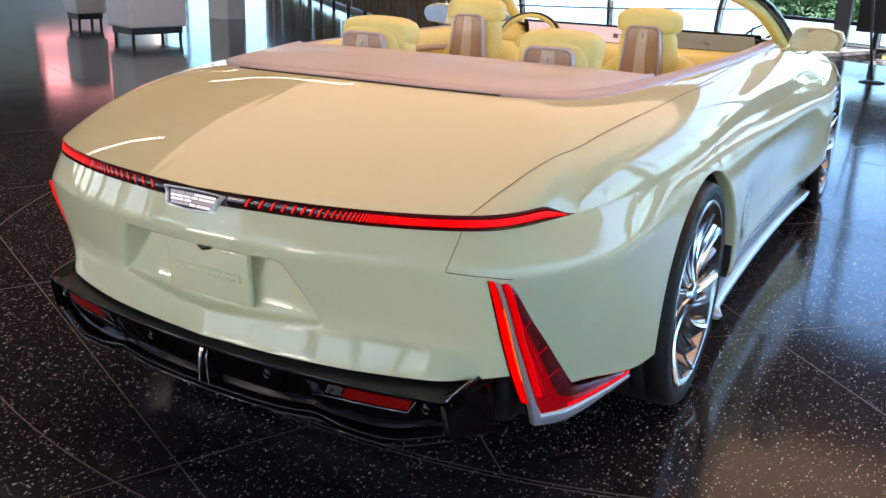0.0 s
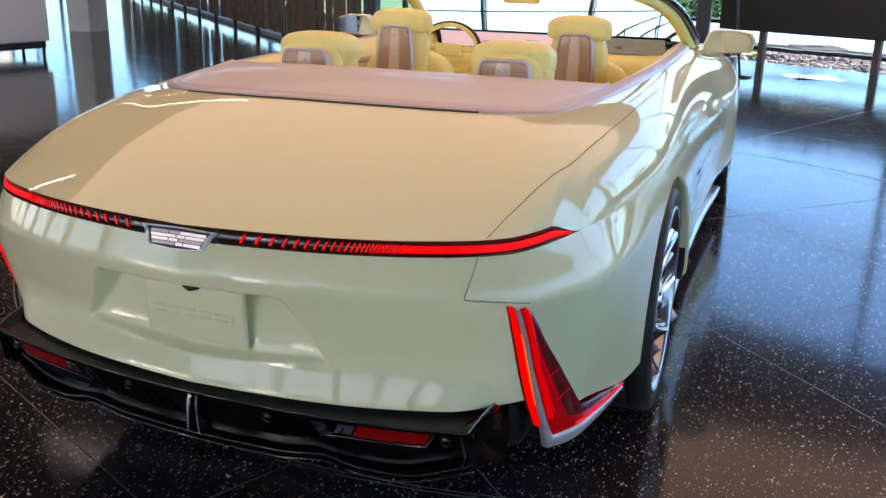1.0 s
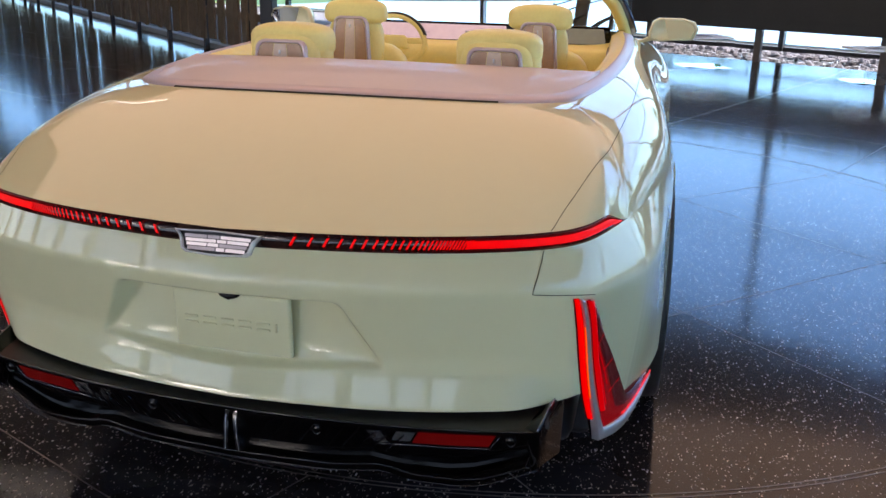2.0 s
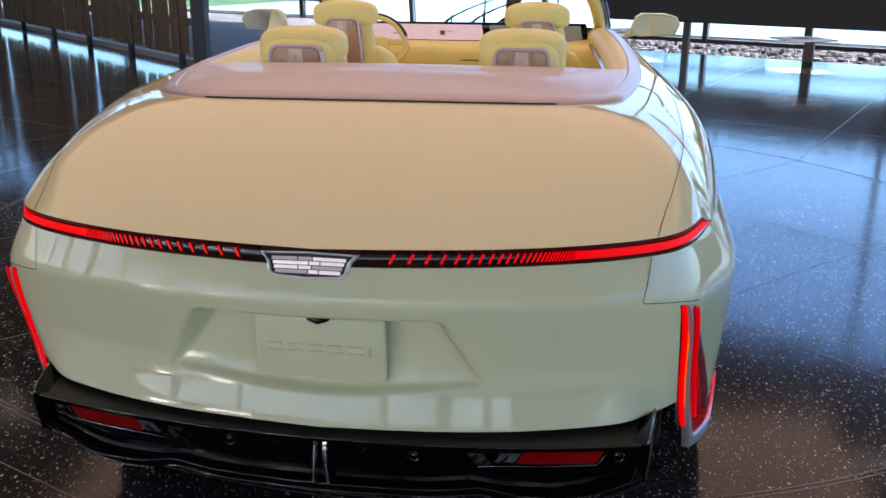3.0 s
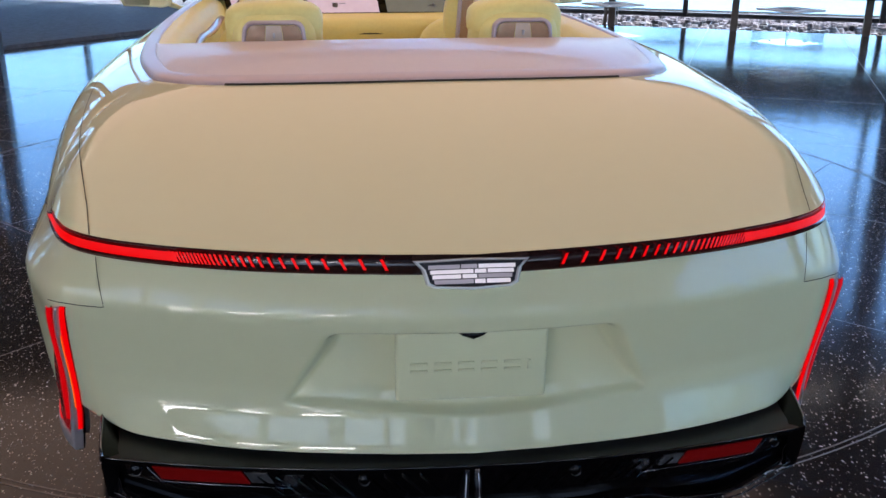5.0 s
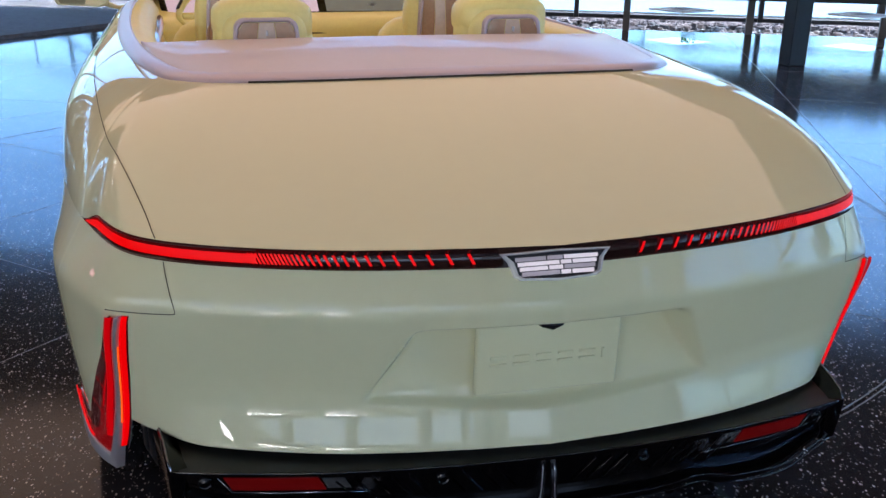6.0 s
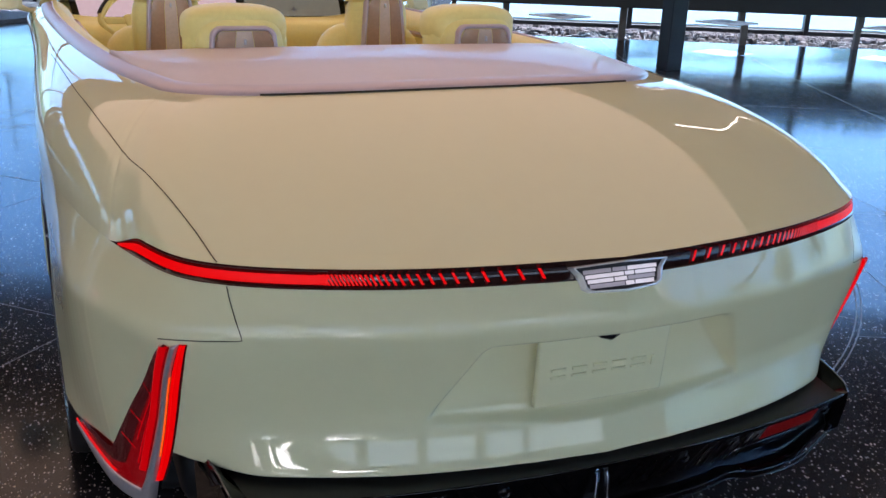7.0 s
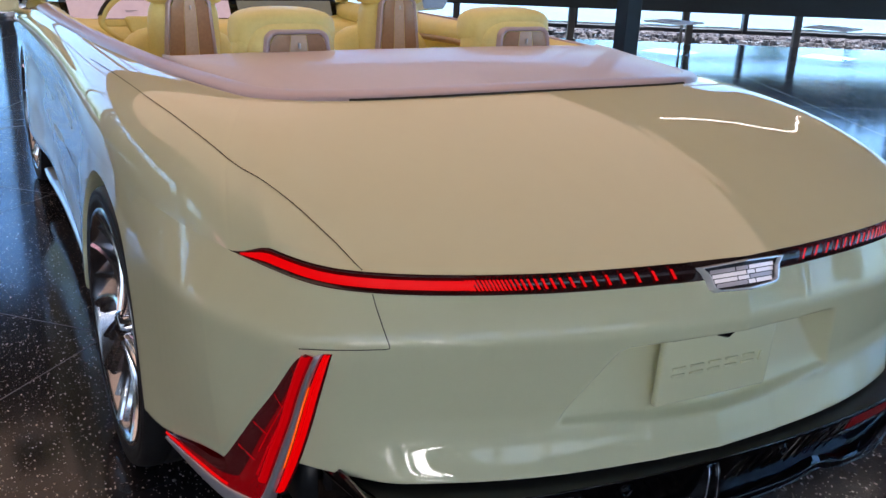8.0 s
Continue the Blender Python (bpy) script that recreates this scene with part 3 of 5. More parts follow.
for sx in (-1, 1):
    def wall_y(x, z):
        """The recessed face under the shelf."""
        return lip_y(x) + 0.014 + (0.450 - z) * 0.24

    def slab(name, x0, x1, z0, z1, out, thick, mat, label="", skew=0.0, n=8):
        b = bmesh.new()
        rows = []
        for k in range(n + 1):
            x = x0 + (x1 - x0) * k / n
            r = []
            for z, o in ((z0, thick), (z0, -out), (z1, -out), (z1, thick)):
                xx = x + skew * (z - z0)
                r.append(side_of(Vector((xx, wall_y(xx, z) + o, z)), sx))
            rows.append(r)
        grid(b, rows, cap=True)
        return part(name, b, mat, diffuser, label, False)

    slab("reflector", 0.447, 0.626, 0.417, 0.449, 0.004, 0.02, DIM_RED, "dark red reflector", 0.5)
    slab("clear_lamp", 0.398, 0.443, 0.420, 0.447, 0.003, 0.02, CLEAR_BLOCK, "clear reversing lamp", 0.5)
    slab("lamp_prism", 0.355, 0.390, 0.411, 0.443, 0.001, 0.02, PRISM, "smoked clear prism", -0.55, 2)
    bm = bmesh.new()
    tube(bm, [side_of(Vector((x, wall_y(x, z) - 0.004, z)), sx) for x, z in ((0.36, 0.407), (0.44, 0.410), (0.54, 0.410), (0.628, 0.411), (0.652, 0.448))], 0.0012, 6)
    part("lamp_trim", bm, TRIM_DARK, diffuser, "thin dark chrome trim")
    for x, z in ((0.677, 0.434), (0.217, 0.430)):
        bm = bmesh.new()
        lathe(bm, [(-0.004, 0.0), (-0.004, 0.008), (-0.002, 0.0095), (-0.002, 0.0105), (-0.005, 0.0115), (-0.004, 0.0135), (0.01, 0.014)], 20)
        part("parking_sensor", bm, BLACK_GLOSS, diffuser, "", True, Matrix.Translation((sx * x, wall_y(x, z) - 0.001, z)) @ Matrix.Rotation(radians(90), 4, "Z"))
    for k in range(10):
        x = 0.06 + k * 0.036
        if abs(x + 0.02 - 0.215) < 0.024:
            continue
        bm = bmesh.new()
        tube(bm, [side_of(Vector((x + q * 0.045, wall_y(x, 0.385 + 0.055 * q) - 0.001, 0.385 + 0.055 * q)), sx) for q in (0, 0.5, 1)], 0.0022, 4)
        part("diagonal_rib", bm, BLACK_GLOSS, diffuser, "", False)
    # end fin standing on the shelf's end and the plate under it
    bm = bmesh.new()
    fin = [(0.738, -0.050, 0.471), (0.744, -0.030, 0.484), (0.752, 0.02, 0.494), (0.762, 0.075, 0.498), (0.774, 0.14, 0.494)]
    rows = [[side_of(Vector(p), sx) for p in ((x - 0.030, y + 0.010, 0.471), (x - 0.005, y + 0.001, z - 0.003), (x, y, z), (x + 0.005, y + 0.001, z - 0.004), (x + 0.006, y + 0.004, 0.440), (x + 0.002, y + 0.012, 0.370 - 0.3 * (y + 0.05)), (x - 0.012, y + 0.03, 0.350 - 0.3 * (y + 0.05)))] for x, y, z in fin]
    vv = [[bm.verts.new(p) for p in r] for r in rows]
    for r0, r1 in zip(vv, vv[1:]):
        for j in range(6):
            bm.faces.new((r0[j], r0[j + 1], r1[j + 1], r1[j]))
    for r0, r1 in zip(vv, vv[1:]):
        for p, q in zip(r0, r1):
            bm.edges.get((p, q)).smooth = False
    bmesh.ops.triangulate(bm, faces=[bm.faces.new(vv[0])])
    for j in range(6):
        bm.edges.get((vv[0][j], vv[0][j + 1])).smooth = False
    part("end_fin", bm, BLACK_GLOSS, diffuser, "gloss black end fin")
    bm = bmesh.new()
    tube(bm, [side_of(Vector((x, y - 0.001, z + 0.001)), sx) for x, y, z in fin], 0.0026, 6)
    part("fin_edge", bm, TRIM_DARK, diffuser, "bright polished fin edge")
    bm = bmesh.new()
    side = [side_of(p + Vector((0.0015, 0, 0)), sx) for p in PROFILE[-1][:11]] + [side_of(Vector((x, 0.12, z)), sx) for x, z in ((0.710, 0.352), (0.7465, 0.4685))]
    bm.faces.new([bm.verts.new(p) for p in side])
    bmesh.ops.triangulate(bm, faces=bm.faces)
    part("end_plate", bm, SHELF_BLACK, diffuser, "satin black end plate", False)
    # two thin middle strakes that splay below
    bm = bmesh.new()
    rows = [[side_of(Vector(p), sx) for p in ((0.003 + w, -0.100 + dy, z), (0.005 + w, -0.140 + dy, z), (0.015 + 1.4 * w, -0.142 + dy, z), (0.019 + 1.8 * w, -0.105 + dy, z))] for z, dy, w in ((0.452, 0.018, 0.0), (0.43, 0.010, 0.001), (0.385, 0.008, 0.003), (0.346, 0.010, 0.006))]
    for j in range(4):
        grid(bm, [[r[j] for r in rows], [r[(j + 1) % 4] for r in rows]])
    part("middle_strake", bm, BEAD_BLACK, diffuser, "polished black middle strake")
    bm = bmesh.new()
    tube(bm, [side_of(Vector((0.012, -0.1215, 0.452)), sx), side_of(Vector((0.013, -0.1305, 0.43)), sx), side_of(Vector((0.015, -0.1325, 0.385)), sx), side_of(Vector((0.018, -0.1305, 0.347)), sx)], 0.0014, 6)
    part("strake_edge", bm, SILVER, diffuser, "thin silver strake edge")
# dark inner tub under the tail, closing the gap behind the lamps
bm = bmesh.new()
box(bm, -0.70, 0.70, 0.08, 0.62, 0.30, 0.52, 0.05, 2)
box(bm, -0.80, 0.80, 0.20, 0.62, 0.30, 0.46, 0.04, 2)
part("under_tail", bm, SHELF_BLACK, car, "black underbody")
bm = bmesh.new()
box(bm, -0.84, 0.84, 0.5, 5.1, 0.16, 0.42, 0.04, 2)
part("underbody", bm, SHELF_BLACK, car, "black underbody")
for sx in (-1, 1):
    bm = bmesh.new()
    n = 60
    rows, blacks = [], []
    for y in np.linspace(1.66, 4.05, n):
        s = ring_at_y(y)
        b = skin(s, 0.25)
        up = smooth01(y, 1.66, 1.85) * smooth01(y, 4.05, 3.95)
        rows.append([side_of(Vector(p), sx) for p in ((b.x - 0.04, y, 0.176), (b.x + 0.012, y, 0.174), (b.x + 0.026, y, 0.168), (b.x + 0.026, y, 0.148 + 0.014 * (1 - up)), (b.x + 0.010, y, 0.142), (b.x - 0.06, y, 0.145))])
        blacks.append([side_of(Vector(p), sx) for p in ((b.x - 0.035, y, 0.36), (b.x - 0.026, y, 0.24), (b.x - 0.030, y, 0.17))])
    grid(bm, rows, cap=True)
    part("sill_blade", bm, SILVER, car, "satin silver sill blade")
    bm = bmesh.new()
    grid(bm, blacks)
    part("sill_panel", bm, SHELF_BLACK, car, "black sill panel")
    for c in (WHEEL_Y, FRONT_Y):
        bm = bmesh.new()
        rows = []
        for k in range(41):
            a = math.pi * (-0.06 + 1.12 * k / 40)
            y, z = c + ARCH_R * math.cos(a), 0.42 + ARCH_R * math.sin(a)
            o = skin(ring_at_y(y), max(z, 0.3)).x
            rows.append([side_of(Vector((o - 0.012, y, z)), sx), side_of(Vector((o - 0.10, y, z)), sx), side_of(Vector((0.62, y, z)), sx)])
        rows2 = [[r[2] for r in rows], [Vector((side_of(Vector((0.62, 0, 0)), sx).x, c, 0.42)) for r in rows]]
        grid(bm, rows)
        grid(bm, rows2)
        part("arch_liner", bm, SHELF_BLACK, car, "black wheel arch liner")

# ---- car: wheels ----
WHEEL_CHROME = material("wheel_chrome", (0.82, 0.82, 0.84), 0.17, 1.0, vary=0.06)
WHEEL_DARK = material("wheel_dark_chrome", (0.36, 0.36, 0.38), 0.24, 1.0, vary=0.1)
def build_wheel():
    w = part("wheel", bmesh.new(), RUBBER, car, "large chrome turbine wheel with low tyre")
    bm = bmesh.new()
    lathe(bm, [(-0.12, 0.28), (-0.135, 0.30), (-0.14, 0.36), (-0.125, 0.392), (-0.10, 0.400), (-0.055, 0.4015), (-0.052, 0.395), (-0.045, 0.395), (-0.042, 0.402), (0.0, 0.4025), (0.003, 0.395), (0.010, 0.395), (0.013, 0.402), (0.055, 0.4015), (0.058, 0.395), (0.066, 0.395),
               (0.069, 0.401), (0.10, 0.400), (0.125, 0.393), (0.134, 0.386), (0.136, 0.376), (0.1345, 0.373), (0.1365, 0.370), (0.136, 0.352), (0.1345, 0.349), (0.135, 0.345), (0.130, 0.336), (0.120, 0.328)], 72)
    part("tyre", bm, RUBBER, w, "black low-profile tyre")
    bm = bmesh.new()
    lathe(bm, [(-0.11, 0.280), (0.02, 0.285), (0.08, 0.306), (0.122, 0.318), (0.135, 0.324), (0.136, 0.334), (0.120, 0.338)], 64)
    part("rim", bm, WHEEL_DARK, w, "dark chrome rim")
    bm = bmesh.new()
    lathe(bm, [(0.0, 0.285), (0.0, 0.05), (-0.02, 0.0)], 40)
    part("wheel_disc", bm, DARK_FRAME, w, "dark disc behind the spokes")
    bm = bmesh.new()
    lathe(bm, [(0.02, 0.056), (0.098, 0.050), (0.119, 0.040), (0.124, 0.030), (0.123, 0.0)], 32)
    part("hub_cap", bm, CHROME, w, "chrome hub cap")
    for k in range(20):
        a = k * math.tau / 20
        bm = bmesh.new()
        rows = []
        broad = k % 2 == 0
        for f in np.linspace(0, 1, 9):
            r = 0.045 + (0.276 if broad else 0.272) * f
            tw = a + 0.26 * f + 0.12 * f * f
            half = (0.007 + 0.021 * f ** 1.3) if broad else (0.005 + 0.013 * f)
            x = (0.116 if broad else 0.102) - 0.022 * math.sin(f * math.pi) + 0.020 * f * f
            ca, sa = math.cos(tw), math.sin(tw)
            ta = Vector((0, -sa, ca))
            c = Vector((0, r * ca, r * sa))
            rows.append([c + ta * half * e + Vector((x + o, 0, 0)) for e, o in ((-0.9, -0.055), (-1.0, -0.006), (-0.55, 0.0), (-0.1, -0.005), (0.1, -0.012), (0.55, -0.014), (1.0, -0.024), (1.0, -0.06))])
        for row in grid(bm, list(map(list, zip(*rows)))):
            for p, q in zip(row, row[1:]):
                bm.edges.get((p, q)).smooth = False
        part("spoke", bm, WHEEL_CHROME if broad else WHEEL_DARK, w, "" if broad else "dark chrome spoke", True)
    return w


first_wheel = build_wheel()
first_wheel.matrix_basis = pose(0.885, WHEEL_Y, HUB_Z, 12)
for m in (pose(0.845, FRONT_Y, HUB_Z, 40), pose(-0.885, WHEEL_Y, HUB_Z, 25, 0, 180), pose(-0.845, FRONT_Y, HUB_Z, 5, 0, 180)):
    copy_thing(first_wheel, m)

# ---- car: tonneau and cabin rim ----
def rim_in(s, d, up):
    """A point inside the cabin's rim by d, raised by up."""
    r, n = at_ring(s)
    a, b = at_ring(s - 0.7)[0], at_ring(s + 0.7)[0]
    t = Vector((b[2] - a[2], b[3] - a[3], 0)).normalized()
    if s < 0.8:
        t = Vector((1, 0, 0))
    q = Vector((-t.y, t.x, 0))
    return Vector((max(0.0, r[2] + q.x * d) if r[2] > 0 else 0.0, r[3] + q.y * d, r[4] + up))


RIM_END = ring_at_y(3.42)
rim_s = [i * 0.5 for i in range(int(2 * RIM_END))]
bm = bmesh.new()
grid(bm, both([[rim_in(s, -0.004, -0.004) for s in rim_s], [rim_in(s, 0.000, 0.007) for s in rim_s], [rim_in(s, 0.010, 0.013) for s in rim_s], [rim_in(s, 0.040, 0.020) for s in rim_s], [rim_in(s, 0.046, 0.019) for s in rim_s], [rim_in(s, 0.047, 0.010) for s in rim_s]]))
part("cabin_rim", bm, LAVENDER_METAL, car, "satin lavender rim round the cabin")
bm = bmesh.new()
gap = [i * 0.5 for i in range(int(2 * 2.4 * PER))]
grid(bm, both([[rim_in(s, -0.0055, -0.0005) for s in gap], [rim_in(s, -0.002, 0.0045) for s in gap]]))
part("tonneau_gap", bm, SEAM, car, "dark gap under the tonneau", False)

PANEL_END = next(i for i in range(NRING) if RING[i][3] > 1.36)
pan_s = [i * 0.5 for i in range(int(2 * PANEL_END))]
FRONT_EDGE = 1.335


def panel_point(s, g):
    a = rim_in(s, 0.046, 0.0185)
    b = Vector((a.x * (0.97 + 0.03 * smooth01(a.x, 0.6, 0.75)), max(a.y + 0.004, FRONT_EDGE + 0.03 * smooth01(a.x, 0.55, 0.75)), 1.150 - 0.008 * smooth01(a.x, 0.5, 0.75)))
    p = a.lerp(b, g)
    p.z += 0.030 * math.sin(g * math.pi) * (1 - (p.x / 0.9) ** 2)
    return p


bm = bmesh.new()
rows = [[panel_point(s, g) for s in pan_s] for g in np.linspace(0, 1, 16)]
rows.append([p + Vector((0, 0.008, -0.006)) for p in rows[-1]])
rows.append([p + Vector((0, 0.002, -0.05)) for p in rows[-1]])
rows.append([p + Vector((0, -0.08, -0.10)) for p in rows[-1]])
grid(bm, both(rows))
part("tonneau", bm, LAVENDER, car, "matt lavender-pink tonneau cover")

# ---- car: cabin lining ----
DOOR_WOOD = material("wood_inlay", (0.32, 0.19, 0.10), 0.3, coat=0.6, vary=0.25, size=12)
for sx in (-1, 1):
    bm = bmesh.new()
    ys = np.linspace(1.30, 3.75, 40)
    rows = []
    for y in ys:
        s = ring_at_y(y)
        a = rim_in(min(s, RIM_END - 1), 0.045, 0.012)
        a = Vector((a.x, y, a.z))
        rows.append([side_of(p, sx) for p in (a, a + Vector((-0.03, 0, -0.004)), a + Vector((-0.07, 0, -0.03)), a + Vector((-0.085, 0, -0.09)), a + Vector((-0.06, 0, -0.2)), a + Vector((-0.10, 0, -0.65)))])
    grid(bm, rows)
    part("door_lining", bm, YELLOW, car, "soft pale yellow leather door lining")
    bm = bmesh.new()
    tube(bm, [side_of(Vector((0.745, y, 1.03 - 0.01 * math.sin(k))), sx) for k, y in enumerate(np.linspace(1.6, 3.4, 12))], 0.022, 8, flat=1.0)
    part("door_inlay", bm, DOOR_WOOD, car, "brown wood door inlay")
bm = bmesh.new()
box(bm, -0.82, 0.82, 1.25, 3.9, 0.42, 0.50)
part("cabin_floor", bm, YELLOW, car, "yellow cabin carpet", False)
bm = bmesh.new()
box(bm, -0.80, 0.80, 1.20, 1.28, 0.45, 1.06)
part("bulkhead", bm, YELLOW, car, "yellow rear bulkhead", False)


# ---- car: seats ----
def pillow(bm, x, y, z, w, d, h, p=3.2, n=28, m=14, drop=0.0):
    """A rounded cushion, fuller in the middle; drop lets the ends sag."""
    rows = []
    for i in range(m + 1):
        v = -math.pi / 2 + math.pi * i / m
        row = []
        for j in range(n):
            u = math.tau * j / n
            f = lambda c: math.copysign(abs(c) ** (2 / p), c)
            px, py, pz = f(math.cos(v)) * f(math.cos(u)) * w / 2, f(math.cos(v)) * f(math.sin(u)) * d / 2, f(math.sin(v)) * h / 2
            row.append(Vector((x + px, y + py + 0.02 * (px / w * 2) ** 2, z + pz - drop * (px / w * 2) ** 2)))
        rows.append(row)
    grid(bm, rows, closed=True)
    bmesh.ops.remove_doubles(bm, verts=bm.verts, dist=1e-5)


WOOD = material("shell_wood", (0.36, 0.205, 0.115), 0.28, coat=0.4, vary=0.14, size=10)
WOOD_PALE = material("shell_wood_pale", (0.56, 0.43, 0.33), 0.28, coat=0.4, vary=0.10, size=10)


def arch_outline(w_low, w_top, h, r, y_lean, n=8):
    """A shell outline: straight sides drawn in upward, rounded top corners."""
    pts = [Vector((-w_low / 2, 0, 0))]
    for k in range(n + 1):
        a = math.pi - math.pi / 2 * k / n
        pts.append(Vector((-w_top / 2 + r + r * math.cos(a), 0, h - r + r * math.sin(a))))
    for k in range(n + 1):
        a = math.pi / 2 - math.pi / 2 * k / n
        pts.append(Vector((w_top / 2 - r + r * math.cos(a), 0, h - r + r * math.sin(a))))
    pts.append(Vector((w_low / 2, 0, 0)))
    return [p + Vector((0, y_lean * p.z, 0)) for p in pts]


def build_seat(label, tall):
    """A seat: cushion, backrest, headrest, and the framed wooden shell behind it. Origin under the shell's foot."""
    s = part("seat", bmesh.new(), YELLOW, car, label)
    h, w_low, w_top = (0.36, 0.22, 0.165) if tall else (0.30, 0.25, 0.195)
    base = 0.90
    head = base + h + (0.028 if tall else 0.002)
    # shell in three boards, and its frame
    edge = arch_outline(w_low, w_top, h, 0.035, 0.06)
    inner = arch_outline(w_low - 0.026, w_top - 0.026, h - 0.013, 0.026, 0.06)
    at = Vector((0, 0, base))
    bm = bmesh.new()
    rows = [[p + at + Vector((0, 0.03, 0)) for p in edge], [p + at + Vector((0, -0.004, 0)) for p in edge], [p + at + Vector((0, -0.011, 0)) for p in [(a + b) / 2 for a, b in zip(edge, inner)]], [p + at for p in inner]]
    grid(bm, rows)
    part("shell_frame", bm, LAVENDER_METAL, s, "polished lavender metal frame")
    for k, mat in enumerate((WOOD, WOOD_PALE, WOOD)):
        bm = bmesh.new()
        wl, wt = (w_low - 0.026) / 2, (w_top - 0.026) / 2
        lo, hi = (-1.0, -0.31, 0.31, 1.0)[k:k + 2]
        rows = []
        for f in np.linspace(0, 1, 10):
            z = f * (h - 0.014)
            half = wl + (wt - wl) * f
            if f > 0.9:
                half -= 0.012 * (f - 0.9) / 0.1
            rows.append([Vector((half * x, 0.06 * z - 0.004 - 0.008 * (1 - x * x) * (1 - 0.5 * f), base + z)) for x in np.linspace(lo + 0.01, hi - 0.01, 6)])
        grid(bm, rows)
        part("shell_board", bm, mat, s, "glossy brown wood board" if k != 1 else "paler glossy middle board")
    bm = bmesh.new()
    box(bm, -0.003, 0.003, 0.06 * (h - 0.05) - 0.018, 0.06 * (h - 0.05) - 0.008, base + h - 0.052, base + h - 0.036, 0.001, 1)
    part("shell_badge", bm, SILVER, s, "tiny silver badge")
    # upholstery
    bm = bmesh.new()
    if tall:
        pillow(bm, 0, 0.20, base - 0.06, 0.50, 0.20, 0.58, 3.4)
        pillow(bm, 0, 0.10, base + 0.18, 0.27, 0.13, 0.36, 4)
    else:
        pillow(bm, 0, 0.14, base - 0.04, 0.46, 0.20, 0.46, 3.4)
        pillow(bm, 0, 0.075, base + 0.17, 0.27, 0.12, 0.30, 4)
    part("backrest", bm, YELLOW, s, "padded yellow leather backrest")
    bm = bmesh.new()
    if tall:
        pillow(bm, 0, 0.10, head - 0.008, 0.300, 0.16, 0.112, 3.6, drop=0.012)
    else:
        pillow(bm, 0, 0.135, head - 0.012, 0.315, 0.19, 0.13, 3.6, drop=0.008)
        pillow(bm, 0, 0.12, head - 0.08, 0.312, 0.14, 0.16, 4)
    part("headrest", bm, YELLOW, s, "plump yellow leather headrest")
    bm = bmesh.new()
    pillow(bm, 0, 0.40, 0.66, 0.48, 0.50, 0.20, 3.6)
    part("cushion", bm, YELLOW, s, "yellow leather seat cushion")
    return s


rear_seat = build_seat("low rear seat in yellow leather with a framed wooden shell", False)
rear_seat.matrix_basis = pose(0.398, 1.27, 0.015)
copy_thing(rear_seat, pose(-0.398, 1.27, 0.015))
front_seat = build_seat("tall front seat in yellow leather with a wooden shell", True)
front_seat.matrix_basis = pose(0.445, 2.30, 0.0)
copy_thing(front_seat, pose(-0.445, 2.30, 0.0))

# ---- car: dashboard, screen, steering wheel ----
bm = bmesh.new()
rows = []
for x in np.linspace(-0.80, 0.80, 24):
    c = 0.10 * (x / 0.8) ** 2
    rows.append([Vector(p) for p in ((x, 3.52 - c, 0.62), (x, 3.46 - c, 0.86), (x, 3.45 - c, 0.93), (x, 3.47 - c, 0.985), (x, 3.53 - c, 1.01), (x, 3.75 - c, 1.02), (x, 3.85 - c, 1.12), (x, 4.02 - 2 * c, 1.15))])
grid(bm, rows)
part("dashboard", bm, YELLOW, car, "pale yellow dashboard")
bm = bmesh.new()
box(bm, -0.62, 0.62, 3.452, 3.472, 0.905, 0.925, 0.004, 1)
part("dash_vent", bm, SHELF_BLACK, car, "dark slim air vent", False)
SCREEN = material("screen_glow", (0.3, 0.26, 0.3), 0.15, coat=0.3, emit=(0.80, 0.60, 0.70), power=0.17, vary=0.12, size=3)
screen = part("display_screen", bmesh.new(), SHELF_BLACK, car, "full-width display with pale pink picture")
bm = bmesh.new()
box(bm, -0.735, 0.735, 3.70, 3.72, 1.015, 1.182, 0.006, 2)
part("screen_bezel", bm, BLACK_GLOSS, screen, "black bezel")
bm = bmesh.new()
for x0, x1 in ((-0.70, 0.115),):
    box(bm, x0, x1, 3.696, 3.699, 1.028, 1.168)
part("screen_picture", bm, SCREEN, screen, "pale pink glowing picture", False)
SCREEN_DIM = material("screen_dim", (0.10, 0.11, 0.10), 0.15, coat=0.3, emit=(0.42, 0.42, 0.36), power=0.07, vary=0.12, size=3)
bm = bmesh.new()
box(bm, 0.16, 0.70, 3.696, 3.699, 1.028, 1.168)
part("screen_picture", bm, SCREEN_DIM, screen, "dim grey-green picture", False)
INK = material("screen_ink", (0.12, 0.13, 0.16), 0.4)
for x0, x1, z0, z1 in ((-0.135, -0.105, 1.09, 1.13), (-0.095, -0.06, 1.122, 1.127), (-0.42, -0.36, 1.105, 1.11), (-0.42, -0.38, 1.095, 1.10), (0.41, 0.46, 1.095, 1.105), (0.43, 0.445, 1.08, 1.12)):
    bm = bmesh.new()
    box(bm, x0, x1, 3.694, 3.6955, z0, z1)
    part("screen_mark", bm, INK, screen, "small dark mark", False)
bm = bmesh.new()
rows = []
for k in range(49):
    a = math.tau * k / 48
    c = Vector((0.185 * math.cos(a), 0, 0.165 * math.sin(a)))
    rows.append([c + Vector((math.cos(a) * 0.016 * math.cos(b), 0.016 * math.sin(b), math.sin(a) * 0.016 * math.cos(b))) for b in [math.tau * j / 10 for j in range(10)]])
grid(bm, rows, closed=True)
box(bm, -0.175, 0.175, -0.012, 0.012, -0.02, 0.035, 0.012, 2)
